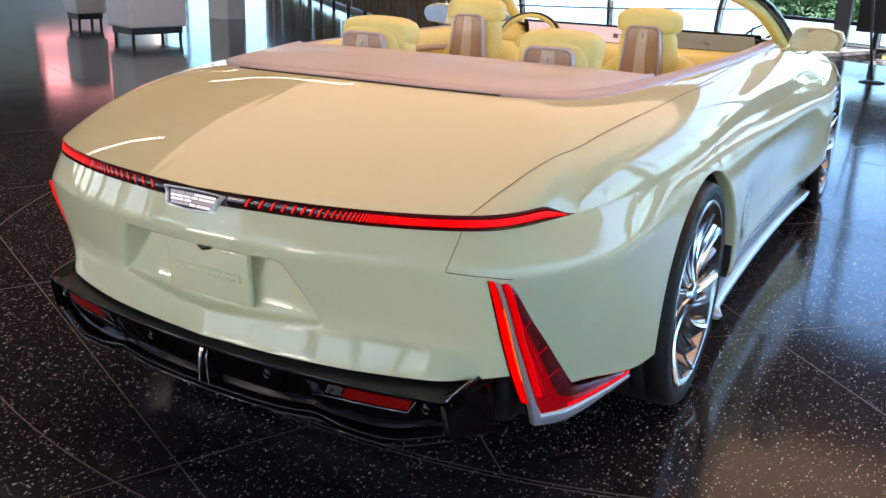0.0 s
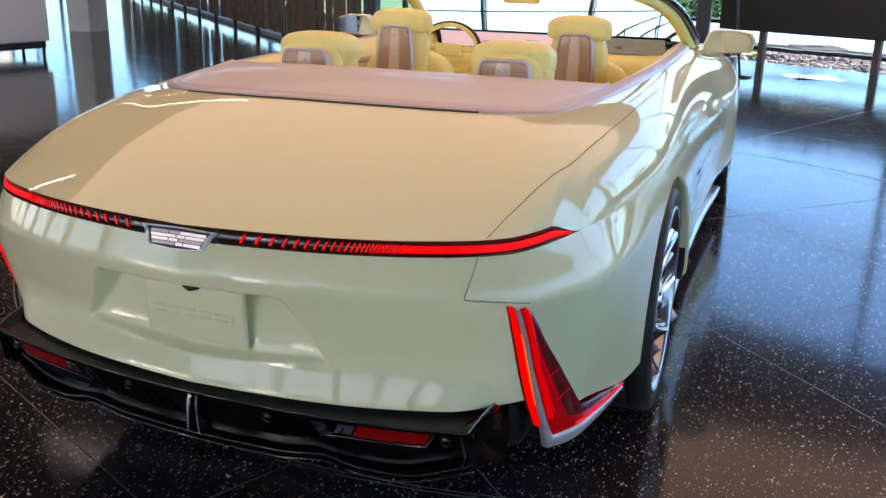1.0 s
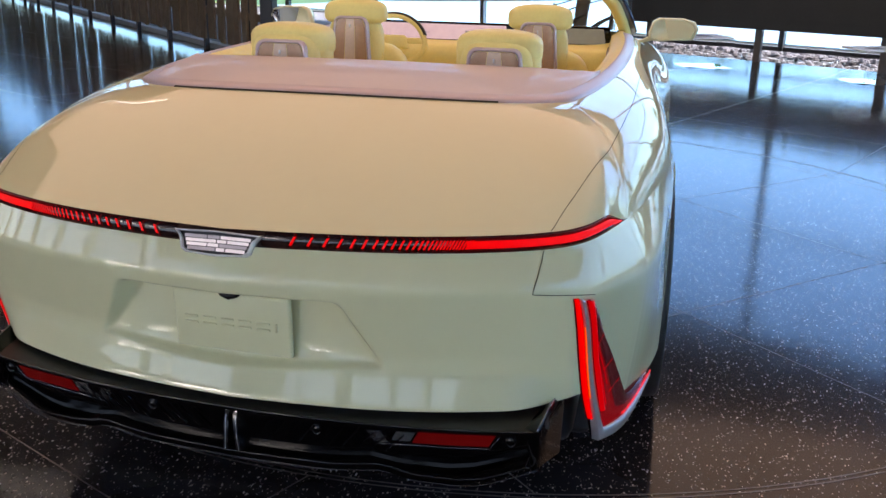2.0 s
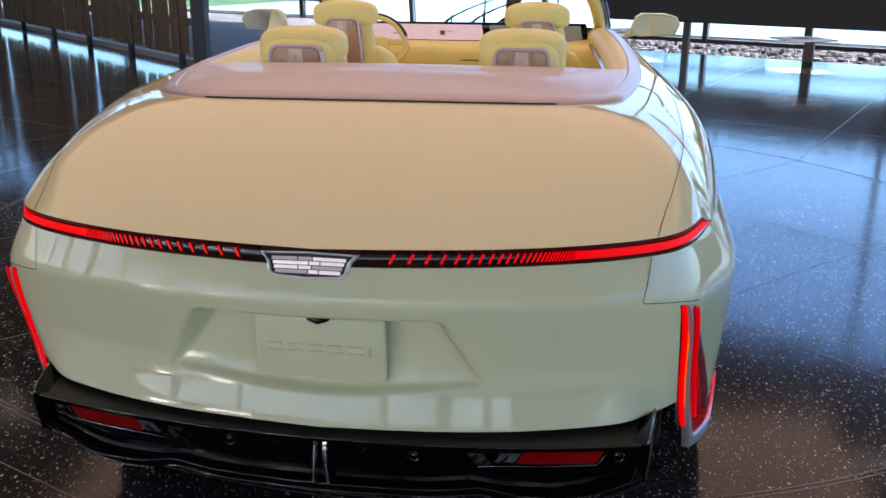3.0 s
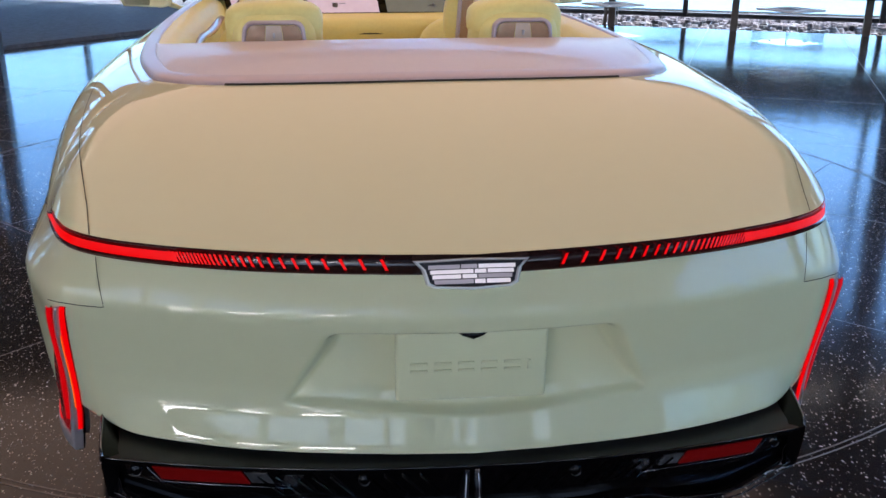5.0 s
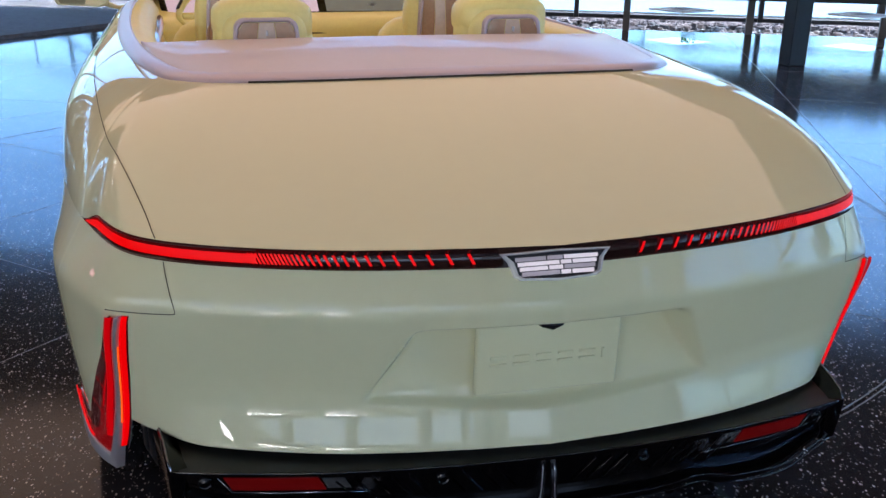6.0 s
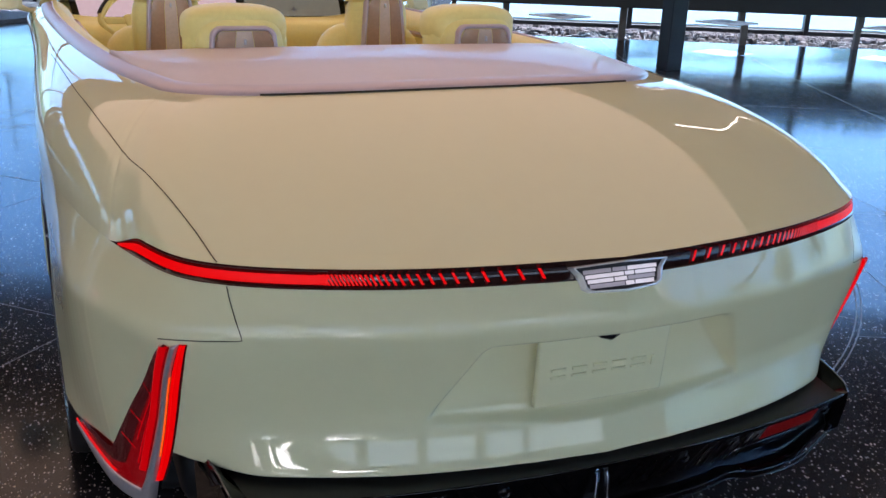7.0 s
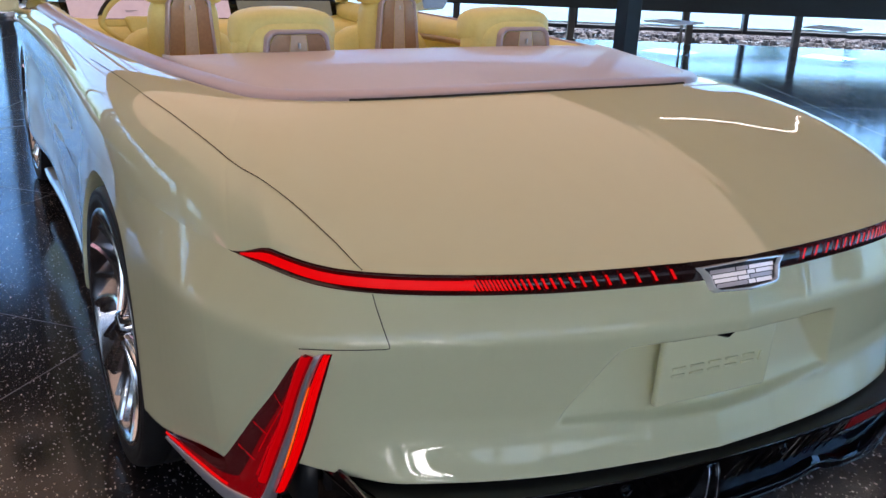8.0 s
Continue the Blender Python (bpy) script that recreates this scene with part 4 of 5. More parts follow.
box(bm, -0.085, 0.085, -0.03, 0.02, -0.075, 0.05, 0.02, 3)
wheel_at = pose(-0.45, 3.12, 1.075, -18)
steering = part("steering_wheel", bm, YELLOW, car, "yellow leather steering wheel with a black upper rim", m=wheel_at)
bm = bmesh.new()
rows = []
for k in range(25):
    a = radians(18 + 144 * k / 24)
    c = Vector((0.190 * math.cos(a), 0.002, 0.170 * math.sin(a)))
    rows.append([c + Vector((math.cos(a) * 0.0175 * math.cos(b), 0.0175 * math.sin(b), math.sin(a) * 0.0175 * math.cos(b))) for b in [math.tau * j / 10 for j in range(10)]])
grid(bm, rows, closed=True)
part("upper_rim", bm, SHELF_BLACK, steering, "black leather upper rim")

# ---- car: windscreen and mirrors ----
wind = part("windscreen", bmesh.new(), GLASS, car, "raked windscreen with dark pillars")
A0, A1 = Vector((0.865, 3.92, 1.155)), Vector((0.66, 2.93, 1.46))
for sx in (-1, 1):
    bm = bmesh.new()
    tube(bm, [side_of(A0.lerp(A1, f) + Vector((0.02 * math.sin(f * math.pi), 0, 0.05 * math.sin(f * math.pi))), sx) for f in np.linspace(0, 1, 12)], 0.030, 10, flat=0.8)
    part("pillar", bm, BLACK_GLOSS, wind, "gloss black pillar")
    bm = bmesh.new()
    tube(bm, [side_of(A0.lerp(A1, f) + Vector((-0.035 + 0.02 * math.sin(f * math.pi), -0.03, -0.03 + 0.05 * math.sin(f * math.pi))), sx) for f in np.linspace(0, 1, 12)], 0.036, 10, flat=0.8)
    part("pillar_lining", bm, YELLOW, wind, "yellow pillar lining")
bm = bmesh.new()
tube(bm, [Vector((x, 2.93 - 0.06 * (1 - (x / 0.66) ** 2), 1.46 + 0.025 * (1 - (x / 0.66) ** 2))) for x in np.linspace(-0.66, 0.66, 16)], 0.034, 10)
part("header_rail", bm, YELLOW, wind, "yellow header rail")
bm = bmesh.new()
rows = []
for f in np.linspace(0, 1, 10):
    p = A0.lerp(A1, f) + Vector((0.02 * math.sin(f * math.pi), 0, 0.05 * math.sin(f * math.pi)))
    rows.append([Vector((p.x * x, p.y + 0.10 * (1 - x * x) * (1 - f), p.z)) for x in np.linspace(-1, 1, 13)])
grid(bm, rows)
pane = part("windscreen_pane", bm, WINDSCREEN, wind, "clear windscreen glass")
pane.visible_shadow = False
bm = bmesh.new()
box(bm, -0.10, 0.10, -0.015, 0.02, -0.03, 0.03, 0.014, 3)
part("rear_view_mirror", bm, YELLOW, wind, "yellow rear-view mirror", m=pose(0.0, 3.02, 1.395))
MIRROR = material("mirror_glass", (0.75, 0.76, 0.74), 0.02, 1.0, vary=0.0)
for sx in (-1, 1):
    mir = part("door_mirror", bmesh.new(), PAINT, car, "faceted cream door mirror")
    out = [(0.955, 1.185), (0.975, 1.245), (1.005, 1.262), (1.13, 1.262), (1.195, 1.245), (1.215, 1.205), (1.19, 1.150), (1.0, 1.140), (0.96, 1.15)]
    cx = sum(p[0] for p in out) / len(out)
    cz = sum(p[1] for p in out) / len(out)
    ring = lambda y, k: [side_of(Vector((cx + (x - cx) * k, y + 0.15 * (x - cx), cz + (z - cz) * k)), sx) for x, z in out]
    bm = bmesh.new()
    grid(bm, [ring(3.245, 0.84), ring(3.235, 0.90), ring(3.24, 1.0), ring(3.28, 1.03), ring(3.36, 0.85), ring(3.40, 0.45)], closed=True, cap=True)
    part("mirror_shell", bm, PAINT, mir, "", True)
    bm = bmesh.new()
    bm.faces.new([bm.verts.new(side_of(Vector((cx + (x - cx) * 0.85, 3.236 - 0.20 * (x - cx) - 0.10 * (z - cz), cz + (z - cz) * 0.85)), sx)) for x, z in out])
    part("mirror_pane", bm, MIRROR, mir, "mirror glass", False)
    bm = bmesh.new()
    tube(bm, [side_of(Vector(p), sx) for p in ((0.86, 3.42, 1.125), (0.93, 3.36, 1.13), (1.0, 3.31, 1.165))], [0.03, 0.022, 0.03], 8, flat=0.6)
    part("mirror_arm", bm, PAINT, mir)

# ---- car: how it stands ----
def settled(p):
    """Where a point of the symmetrical car comes to lie: its cabin leans a little to one side, its tail is drawn back on the other."""
    x, y, z = p
    tail = smooth01(y, 1.0, 0.3)
    return Vector((x + 0.003 - 0.033 * max(0.0, y - 0.2) * smooth01(z, 0.75, 1.12), y + x * (-0.008 + 0.045 * smooth01(y, 0.1, 1.3)), z + 0.03 * x * (max(z, 0.3) - 0.80) * tail - 0.024 * max(0.0, y - 0.6) * smooth01(z, 0.95, 1.15)))


def chain(ob):
    return chain(ob.parent) @ ob.matrix_basis if ob.parent else ob.matrix_basis.copy()


LIFT = {"wheel": 0.0, "seat": 1.15}
RIGID = [o for o in car.children if o.name.split(".")[0] in ("wheel", "seat")]
for ob in RIGID:
    ob.matrix_basis = Matrix.Translation(settled(ob.matrix_basis.translation + Vector((0, 0, LIFT[ob.name.split(".")[0]]))) - Vector((0, 0, LIFT[ob.name.split(".")[0]]))) @ Matrix.Rotation(0.033, 4, "Z") @ ob.matrix_basis.to_3x3().to_4x4()
loose = [o for o in car.children_recursive if o.type == "MESH" and o not in RIGID and o.parent not in RIGID and len(o.data.vertices)]
for ob in loose:
    m = chain(ob)
    back = m.inverted()
    for w in ob.data.vertices:
        w.co = back @ settled(m @ w.co)
    ob.data.update()

# ---- room ----
# the building stands turned: u runs along the window wall, v into the room
TURN = radians(24.77)
CU, SU = math.cos(TURN), math.sin(TURN)
U, V, W0 = Vector((CU, -SU, 0)), Vector((-SU, -CU, 0)), Vector((4.788, 14.07, 0))
BUILD = Matrix.Translation(W0) @ Matrix.Rotation(-TURN, 4, "Z")


def uv(u, v, z=0.0):
    return W0 + U * u + V * v + Vector((0, 0, z))


def ubox(bm, u0, u1, v0, v1, z0, z1, bevel=0.0):
    """A box given along the building's axes (v counts into the room)."""
    before = set(bm.verts)
    box(bm, u0, u1, -v1, -v0, z0, z1, bevel, 1)
    for w in bm.verts:
        if w not in before:
            w.co = BUILD @ w.co


def terrazzo():
    m = bpy.data.materials.new("black_terrazzo")
    m.use_nodes = True
    n, l = m.node_tree.nodes, m.node_tree.links
    p = n["Principled BSDF"]
    geo = n.new("ShaderNodeNewGeometry")
    colour = None
    total = None
    for scale, cut, seed in ((80, 0.22, 0.0), (130, 0.20, 3.1), (48, 0.13, 7.7)):
        shift = n.new("ShaderNodeVectorMath")
        shift.operation = "MULTIPLY_ADD"
        shift.inputs[1].default_value, shift.inputs[2].default_value = (1.0, 0.55, 1.0), (seed, seed, 0)
        turn = n.new("ShaderNodeTexNoise")
        turn.inputs["Scale"].default_value = 30
        l.new(geo.outputs["Position"], turn.inputs["Vector"])
        mix = n.new("ShaderNodeVectorMath")
        mix.operation = "MULTIPLY_ADD"
        mix.inputs[1].default_value = (0.02, 0.02, 0.0)
        l.new(turn.outputs["Color"], mix.inputs[0])
        l.new(geo.outputs["Position"], mix.inputs[2])
        l.new(mix.outputs[0], shift.inputs[0])
        vor = n.new("ShaderNodeTexVoronoi")
        vor.inputs["Scale"].default_value = scale
        l.new(shift.outputs[0], vor.inputs["Vector"])
        near = n.new("ShaderNodeMath")
        near.operation = "LESS_THAN"
        near.inputs[1].default_value = cut
        l.new(vor.outputs["Distance"], near.inputs[0])
        pick = n.new("ShaderNodeSeparateColor")
        l.new(vor.outputs["Color"], pick.inputs[0])
        some = n.new("ShaderNodeMath")
        some.operation = "GREATER_THAN"
        some.inputs[1].default_value = 0.48
        l.new(pick.outputs[0], some.inputs[0])
        chip = n.new("ShaderNodeMath")
        chip.operation = "MULTIPLY"
        l.new(near.outputs[0], chip.inputs[0])
        l.new(some.outputs[0], chip.inputs[1])
        bright = n.new("ShaderNodeMath")
        bright.operation = "MULTIPLY"
        l.new(chip.outputs[0], bright.inputs[0])
        l.new(pick.outputs[1], bright.inputs[1])
        if total is None:
            total = bright
        else:
            s = n.new("ShaderNodeMath")
            s.operation = "MAXIMUM"
            l.new(total.outputs[0], s.inputs[0])
            l.new(bright.outputs[0], s.inputs[1])
            total = s
    cloud = n.new("ShaderNodeTexNoise")
    cloud.inputs["Scale"].default_value = 1.3
    cloud.inputs["Detail"].default_value = 6
    l.new(geo.outputs["Position"], cloud.inputs["Vector"])
    ramp = n.new("ShaderNodeMix")
    ramp.data_type = "RGBA"
    ramp.inputs[6].default_value, ramp.inputs[7].default_value = (0.011, 0.011, 0.013, 1), (0.025, 0.0250, 0.030, 1)
    l.new(cloud.outputs[0], ramp.inputs[0])
    chips = n.new("ShaderNodeMix")
    chips.data_type = "RGBA"
    chips.inputs[7].default_value = (0.72, 0.66, 0.62, 1)
    l.new(total.outputs[0], chips.inputs[0])
    l.new(ramp.outputs[2], chips.inputs[6])
    l.new(chips.outputs[2], p.inputs["Base Color"])
    rough = n.new("ShaderNodeMapRange")
    rough.inputs[3].default_value, rough.inputs[4].default_value = 0.09, 0.135
    l.new(cloud.outputs[0], rough.inputs[0])
    l.new(rough.outputs[0], p.inputs["Roughness"])
    p.inputs["Specular IOR Level"].default_value = 0.26
    # polishing waves
    wave = n.new("ShaderNodeTexNoise")
    wave.inputs["Scale"].default_value, wave.inputs["Detail"].default_value = 2.2, 2.0
    l.new(geo.outputs["Position"], wave.inputs["Vector"])
    relief = n.new("ShaderNodeBump")
    relief.inputs["Strength"].default_value, relief.inputs["Distance"].default_value = 0.06, 0.02
    l.new(wave.outputs[0], relief.inputs["Height"])
    l.new(relief.outputs[0], p.inputs["Normal"])
    return m


TERRAZZO = terrazzo()
U0, U1, V1 = -41.75, 16.2, 27.0
bm = bmesh.new()
ubox(bm, U0, U1, 1.9, V1, -0.45, 0.0)
ubox(bm, U0, -5.0, 0.0, 1.9, -0.45, 0.0)
floor = tagged(make("floor", bm, TERRAZZO, smooth=False), "polished black terrazzo floor with pale chips", "floor", kind="structure")
BRASS = material("pale_divider", (0.16, 0.145, 0.14), 0.35, 0.3, vary=0.2)
TABLE_C, TABLE_R = Vector((0.10, 3.30, 0)), 2.95


def flat_ring(bm, c, r, w, z, n=160):
    grid(bm, [[c + Vector(((r + d) * math.cos(a), (r + d) * math.sin(a), z)) for a in [math.tau * k / n for k in range(n + 1)]] for d in (0.0, w)], flip=True)


def flat_line(bm, a, b, w, z):
    d = (b - a).normalized()
    q = Vector((-d.y, d.x, 0)) * w / 2
    up = Vector((0, 0, z))
    bm.faces.new([bm.verts.new(p + up) for p in (a - q, b - q, b + q, a + q)])


def chord(direction, offset, r):
    """Ends of a line inside the turntable."""
    d = Vector((math.cos(direction), math.sin(direction), 0))
    q = Vector((-d.y, d.x, 0))
    h = offset - q.dot(TABLE_C)
    if abs(h) >= r:
        return None
    k = math.sqrt(r * r - h * h)
    m = TABLE_C + q * h
    return m - d * k, m + d * k


for r, w in ((TABLE_R, 0.006), (TABLE_R + 0.020, 0.006), (3.57, 0.005)):
    bm = bmesh.new()
    flat_ring(bm, TABLE_C, r, w, 0.0012)
    part("divider_ring", bm, BRASS, floor, "pale metal ring set in the floor", False)
for ang, base in ((math.pi / 4, 0.629), (3 * math.pi / 4, -2.24)):
    for k in range(-4, 5):
        c = chord(ang, base + 1.46 * k, TABLE_R)
        if c:
            bm = bmesh.new()
            flat_line(bm, c[0], c[1], 0.005, 0.0010)
            part("divider_strip", bm, BRASS, floor, "", False)
P0 = Vector((-1.836, 0.685, 0))
for k in range(-9, 10):
    for d, q in ((U, V), (V, U)):
        m = P0 + q * (1.83 * k)
        bm = bmesh.new()
        a, b = m - d * 14, m + d * 14
        # the grid stops at the turntable's outer ring
        rel = m - TABLE_C
        h = (rel - d * rel.dot(d)).length
        mid = TABLE_C + (rel - d * rel.dot(d))
        r = 2.975
        if h < r:
            half = math.sqrt(r * r - h * h)
            flat_line(bm, a, mid - d * half, 0.005, 0.0010)
            flat_line(bm, mid + d * half, b, 0.005, 0.0010)
        else:
            flat_line(bm, a, b, 0.005, 0.0010)
        part("divider_strip", bm, BRASS, floor, "", False)

# outside ground
CONCRETE = material("sunlit_concrete", (0.33, 0.33, 0.325), 0.85, vary=0.12, size=0.6, bump=0.2)
GRASS = material("mown_grass", (0.085, 0.115, 0.022), 0.9, vary=0.35, size=0.8, bump=0.6, bump_size=40)
bm = bmesh.new()
ubox(bm, -900, 900, -900, 900, -0.5, -0.21)
tagged(make("ground", bm, GRASS, smooth=False), "mown green lawn round the building", "ground", kind="structure")
bm = bmesh.new()
ubox(bm, -5, 70, -26, -1.7, -0.205, -0.03)
tagged(make("pavement", bm, CONCRETE, smooth=False), "pale sunlit concrete pavement outside the windows", "pavement", kind="structure")
# the back and right strips are unseen, added as bright ground for reflections
for u0, u1, v0, v1 in ((-70, 70, 27.4, 55), (-17, -5.003, -7.4, -1.7), (16.2, 24, -2.5, 27.3)):
    bm = bmesh.new()
    ubox(bm, u0, u1, v0, v1, -0.205, -0.03)
    tagged(make("pavement", bm, CONCRETE, smooth=False), "pale sunlit concrete pavement outside the windows", "pavement", kind="structure")
# stone darkened and blued to stand for the shade it lies in
STONE = material("shaded_grey_stone", (0.095, 0.10, 0.12), 0.85, vary=0.4, size=20, bump=0.3)
verts, faces = [], []
for k in range(5200):
    c = uv(random.uniform(-4.9, 15.5), random.uniform(-1.6, 1.8), -0.20 + random.uniform(0, 0.10))
    r, h = random.uniform(0.05, 0.13), random.uniform(0.03, 0.08)
    i, turn = len(verts), random.uniform(0, 1)
    ring = [(math.cos(turn + a * math.tau / 6), math.sin(turn + a * math.tau / 6)) for a in range(6)]
    for f, z in ((0.8, -h), (1.0, 0.0), (0.6, h * 0.8)):
        verts += [c + Vector((p * r * f * random.uniform(0.8, 1.1), q * r * f * 0.8, z)) for p, q in ring]
    faces += [(i + l * 6 + a, i + l * 6 + (a + 1) % 6, i + l * 6 + 6 + (a + 1) % 6, i + l * 6 + 6 + a) for l in (0, 1) for a in range(6)] + [tuple(i + 12 + a for a in range(6))]
me = bpy.data.meshes.new("gravel_strip")
me.from_pydata(verts, [], faces)
me.materials.append(STONE)
tagged(new("gravel_strip", me), "strip of grey stones along the window wall", "gravel", kind="stuff")

# window wall ahead
H_CEIL = 5.2


def window_bay(name, a, b, z0=0.0, z1=H_CEIL, rails=(0.02, 2.3)):
    """A glazed bay between two points on the floor: frame, rails and pane."""
    d = (b - a)
    length = d.length
    m = Matrix.Translation(a) @ Matrix.Rotation(math.atan2(d.y, d.x), 4, "Z")
    bay = tagged(new(name), "floor-to-ceiling glazed bay in a dark metal frame", "window", kind="structure")
    bay.matrix_basis = m
    bm = bmesh.new()
    box(bm, -0.04, 0.04, -0.07, 0.07, z0, z1, 0.004, 1)
    part("mullion", bm, DARK_FRAME, bay, "", False)
    for z in rails:
        bm = bmesh.new()
        box(bm, 0.042, length - 0.042, -0.05, 0.05, z, z + 0.07, 0.004, 1)
        part("transom", bm, DARK_FRAME, bay, "", False)
    bm = bmesh.new()
    box(bm, 0.042, length - 0.042, -0.006, 0.006, z0 + 0.1, z1)
    pane = part("pane", bm, WINDOW_GLASS, bay, "clear glass pane", False)
    pane.visible_shadow = False
    return bay


bay_no = 1
u = U0
while u < U1 - 0.5:
    window_bay("window_%d" % bay_no, uv(u, 0), uv(u + 3.05, 0), rails=(0.0, 0.42, 1.20, 3.2))
    bay_no += 1
    u += 3.05
v = 0.0
while v < 20.5:
    window_bay("window_%d" % bay_no, uv(U1, v), uv(U1, v + 3.0), rails=(0.0, 0.42, 3.2))
    bay_no += 1
    v += 3.0
# solid walls behind and left; high openings behind, out of view, light the tail
GREY_WALL = material("grey_wall", (0.74, 0.72, 0.70), 0.6, vary=0.08, size=1.2, bump=0.05)
bm = bmesh.new()
ubox(bm, U0 - 0.3, U0, 0, V1, 0, H_CEIL)
tagged(make("wall_left", bm, GREY_WALL, smooth=False), "plain grey lobby wall", "wall", kind="structure")
bm = bmesh.new()
ubox(bm, U0, U1, V1, V1 + 0.3, 0, 2.1)
ubox(bm, U0, U1, V1, V1 + 0.3, 4.9, H_CEIL)
k = U0
while k < U1:
    ubox(bm, k, k + 0.5, V1, V1 + 0.3, 2.1, 4.9)
    k += 3.0
tagged(make("wall_back", bm, GREY_WALL, smooth=False), "unseen grey back wall with high openings that light the tail", "wall", kind="structure")
# unseen wall in place of two bays, blocking window reflections in the tail
bm = bmesh.new()
ubox(bm, U1, U1 + 0.3, 21.05, V1 + 0.3, 0, H_CEIL)
tagged(make("wall_right", bm, GREY_WALL, smooth=False), "plain grey lobby wall beside the windows", "wall", kind="structure")
CEIL = material("charcoal_ceiling", (0.05, 0.05, 0.052), 0.8, vary=0.08, size=0.7)
bm = bmesh.new()
ubox(bm, U0, U1, 0, V1 + 0.3, H_CEIL, H_CEIL + 0.3)
tagged(make("ceiling", bm, CEIL, smooth=False), "dark charcoal lobby ceiling", "ceiling", kind="structure")

# a pale warm ceiling raft over the car, edged by a white and an orange light line
RAFT = material("luminous_warm_raft", (0.80, 0.64, 0.46), 0.8, vary=0.04, size=0.7, emit=(1.0, 0.71, 0.55), power=0.285)
LED = material("white_led", (0.8, 0.8, 0.8), 0.5, emit=(1.0, 0.95, 0.88), power=3.0)
LED_WARM = material("orange_led", (0.8, 0.6, 0.3), 0.5, emit=(1.0, 0.62, 0.20), power=1.1)
raft = thing("ceiling_raft", "large luminous warm beige ceiling raft hung over the car", "ceiling raft", (-0.4, 4.7, 4.45))
RX, RY = 4.6, 5.1
bm = bmesh.new()
box(bm, -RX, RX, -RY, RY, 0.0, 0.10, 0.02, 2)
part("raft_panel", bm, RAFT, raft, "softly glowing warm beige panel", False)
for sx in (-1, 1):
    for sy in (-1, 1):
        bm = bmesh.new()
        tube(bm, [(sx * RX * 0.8, sy * RY * 0.8, 0.10), (sx * RX * 0.8, sy * RY * 0.8, 0.75)], 0.01, 8)
        part("raft_hanger", bm, DARK_FRAME, raft, "", False)


def linear_lamp(x0, x1, y, mat, label, z=4.2):
    """A slim light line hung on two wires."""
    lamp = thing("linear_lamp", label, "lamp", ((x0 + x1) / 2, y, z), "hung light lines")
    h = (x1 - x0) / 2
    bm = bmesh.new()
    box(bm, -h, h, -0.02, 0.02, 0.012, 0.07, 0.006, 1)
    part("lamp_housing", bm, DARK_FRAME, lamp, "slim dark housing", False)
    bm = bmesh.new()
    box(bm, -h + 0.01, h - 0.01, -0.017, 0.017, -0.004, 0.011, 0.003, 1)
    part("light_line", bm, mat, lamp, "glowing light line", False)
    for s in (-0.8, 0.8):
        bm = bmesh.new()
        tube(bm, [(s * h, 0, 0.07), (s * h, 0, H_CEIL - z)], 0.004, 6)
        part("hanger", bm, DARK_FRAME, lamp, "", False)


for x0, x1, y in ((-8.2, -5.1, 3.0), (-6.6, -4.1, 5.6), (4.4, 7.4, 4.25), (4.0, 7.0, 8.2), (-9.4, -6.2, 8.0)):
    linear_lamp(x0, x1, y, LED, "slim white light line hung under the ceiling")
linear_lamp(-1.6, 1.8, -4.2, LED_WARM, "slim orange light line hung under the ceiling")
# warm downlights in the raft
DOWN = material("downlight_glow", (0.9, 0.8, 0.6), 0.4, emit=(1.0, 0.86, 0.66), power=1)


def downlight(x, y, z):
    d = thing("downlight", "small round warm downlight set in the ceiling raft", "lamp", (x, y, z), "downlights")
    bm = bmesh.new()
    lathe(bm, [(0.0, 0.05), (-0.012, 0.05), (-0.016, 0.042), (-0.004, 0.030), (0.0, 0.016)], 20, axis="z")
    part("downlight_ring", bm, DARK_FRAME, d, "dark ring")
    bm = bmesh.new()
    lathe(bm, [(-0.003, 0.016), (-0.004, 0.0)], 20, axis="z")
    part("downlight_lens", bm, DOWN, d, "glowing lens")


for x in (-2.2, 0.0, 2.2):
    downlight(x, 7.6, 4.45)

# glow panels added by back wall, standing in for windows mirrored in tail's lip
MIRRORED_GLOW = material("mirrored_window_glow", (0.8, 0.8, 0.8), 0.4, emit=(0.95, 0.98, 1.0), power=9)
for u in (-2.85, 0.15, 3.15):
    glow_stand = thing("light_box", "unseen glowing panel standing in for windows mirrored in the tail", "light box", uv(u, V1 - 0.1), "light boxes")
    glow_stand.rotation_euler = (0, 0, -TURN)
    bm = bmesh.new()
    box(bm, -1.0, 1.0, -0.04, 0.04, 0.0, 1.50, 0.01, 1)
    part("box_frame", bm, DARK_FRAME, glow_stand, "dark frame", False)
    for x0, x1, z0, z1 in ((-0.95, -0.30, 0.80, 1.25), (-0.22, 0.42, 0.80, 1.25), (0.50, 0.95, 1.00, 1.25), (-0.95, -0.10, 0.42, 0.56)):
        bm = bmesh.new()
        box(bm, x0, x1, 0.041, 0.046, z0, z1)
        part("box_panel", bm, MIRRORED_GLOW, glow_stand, "glowing white panel", False)

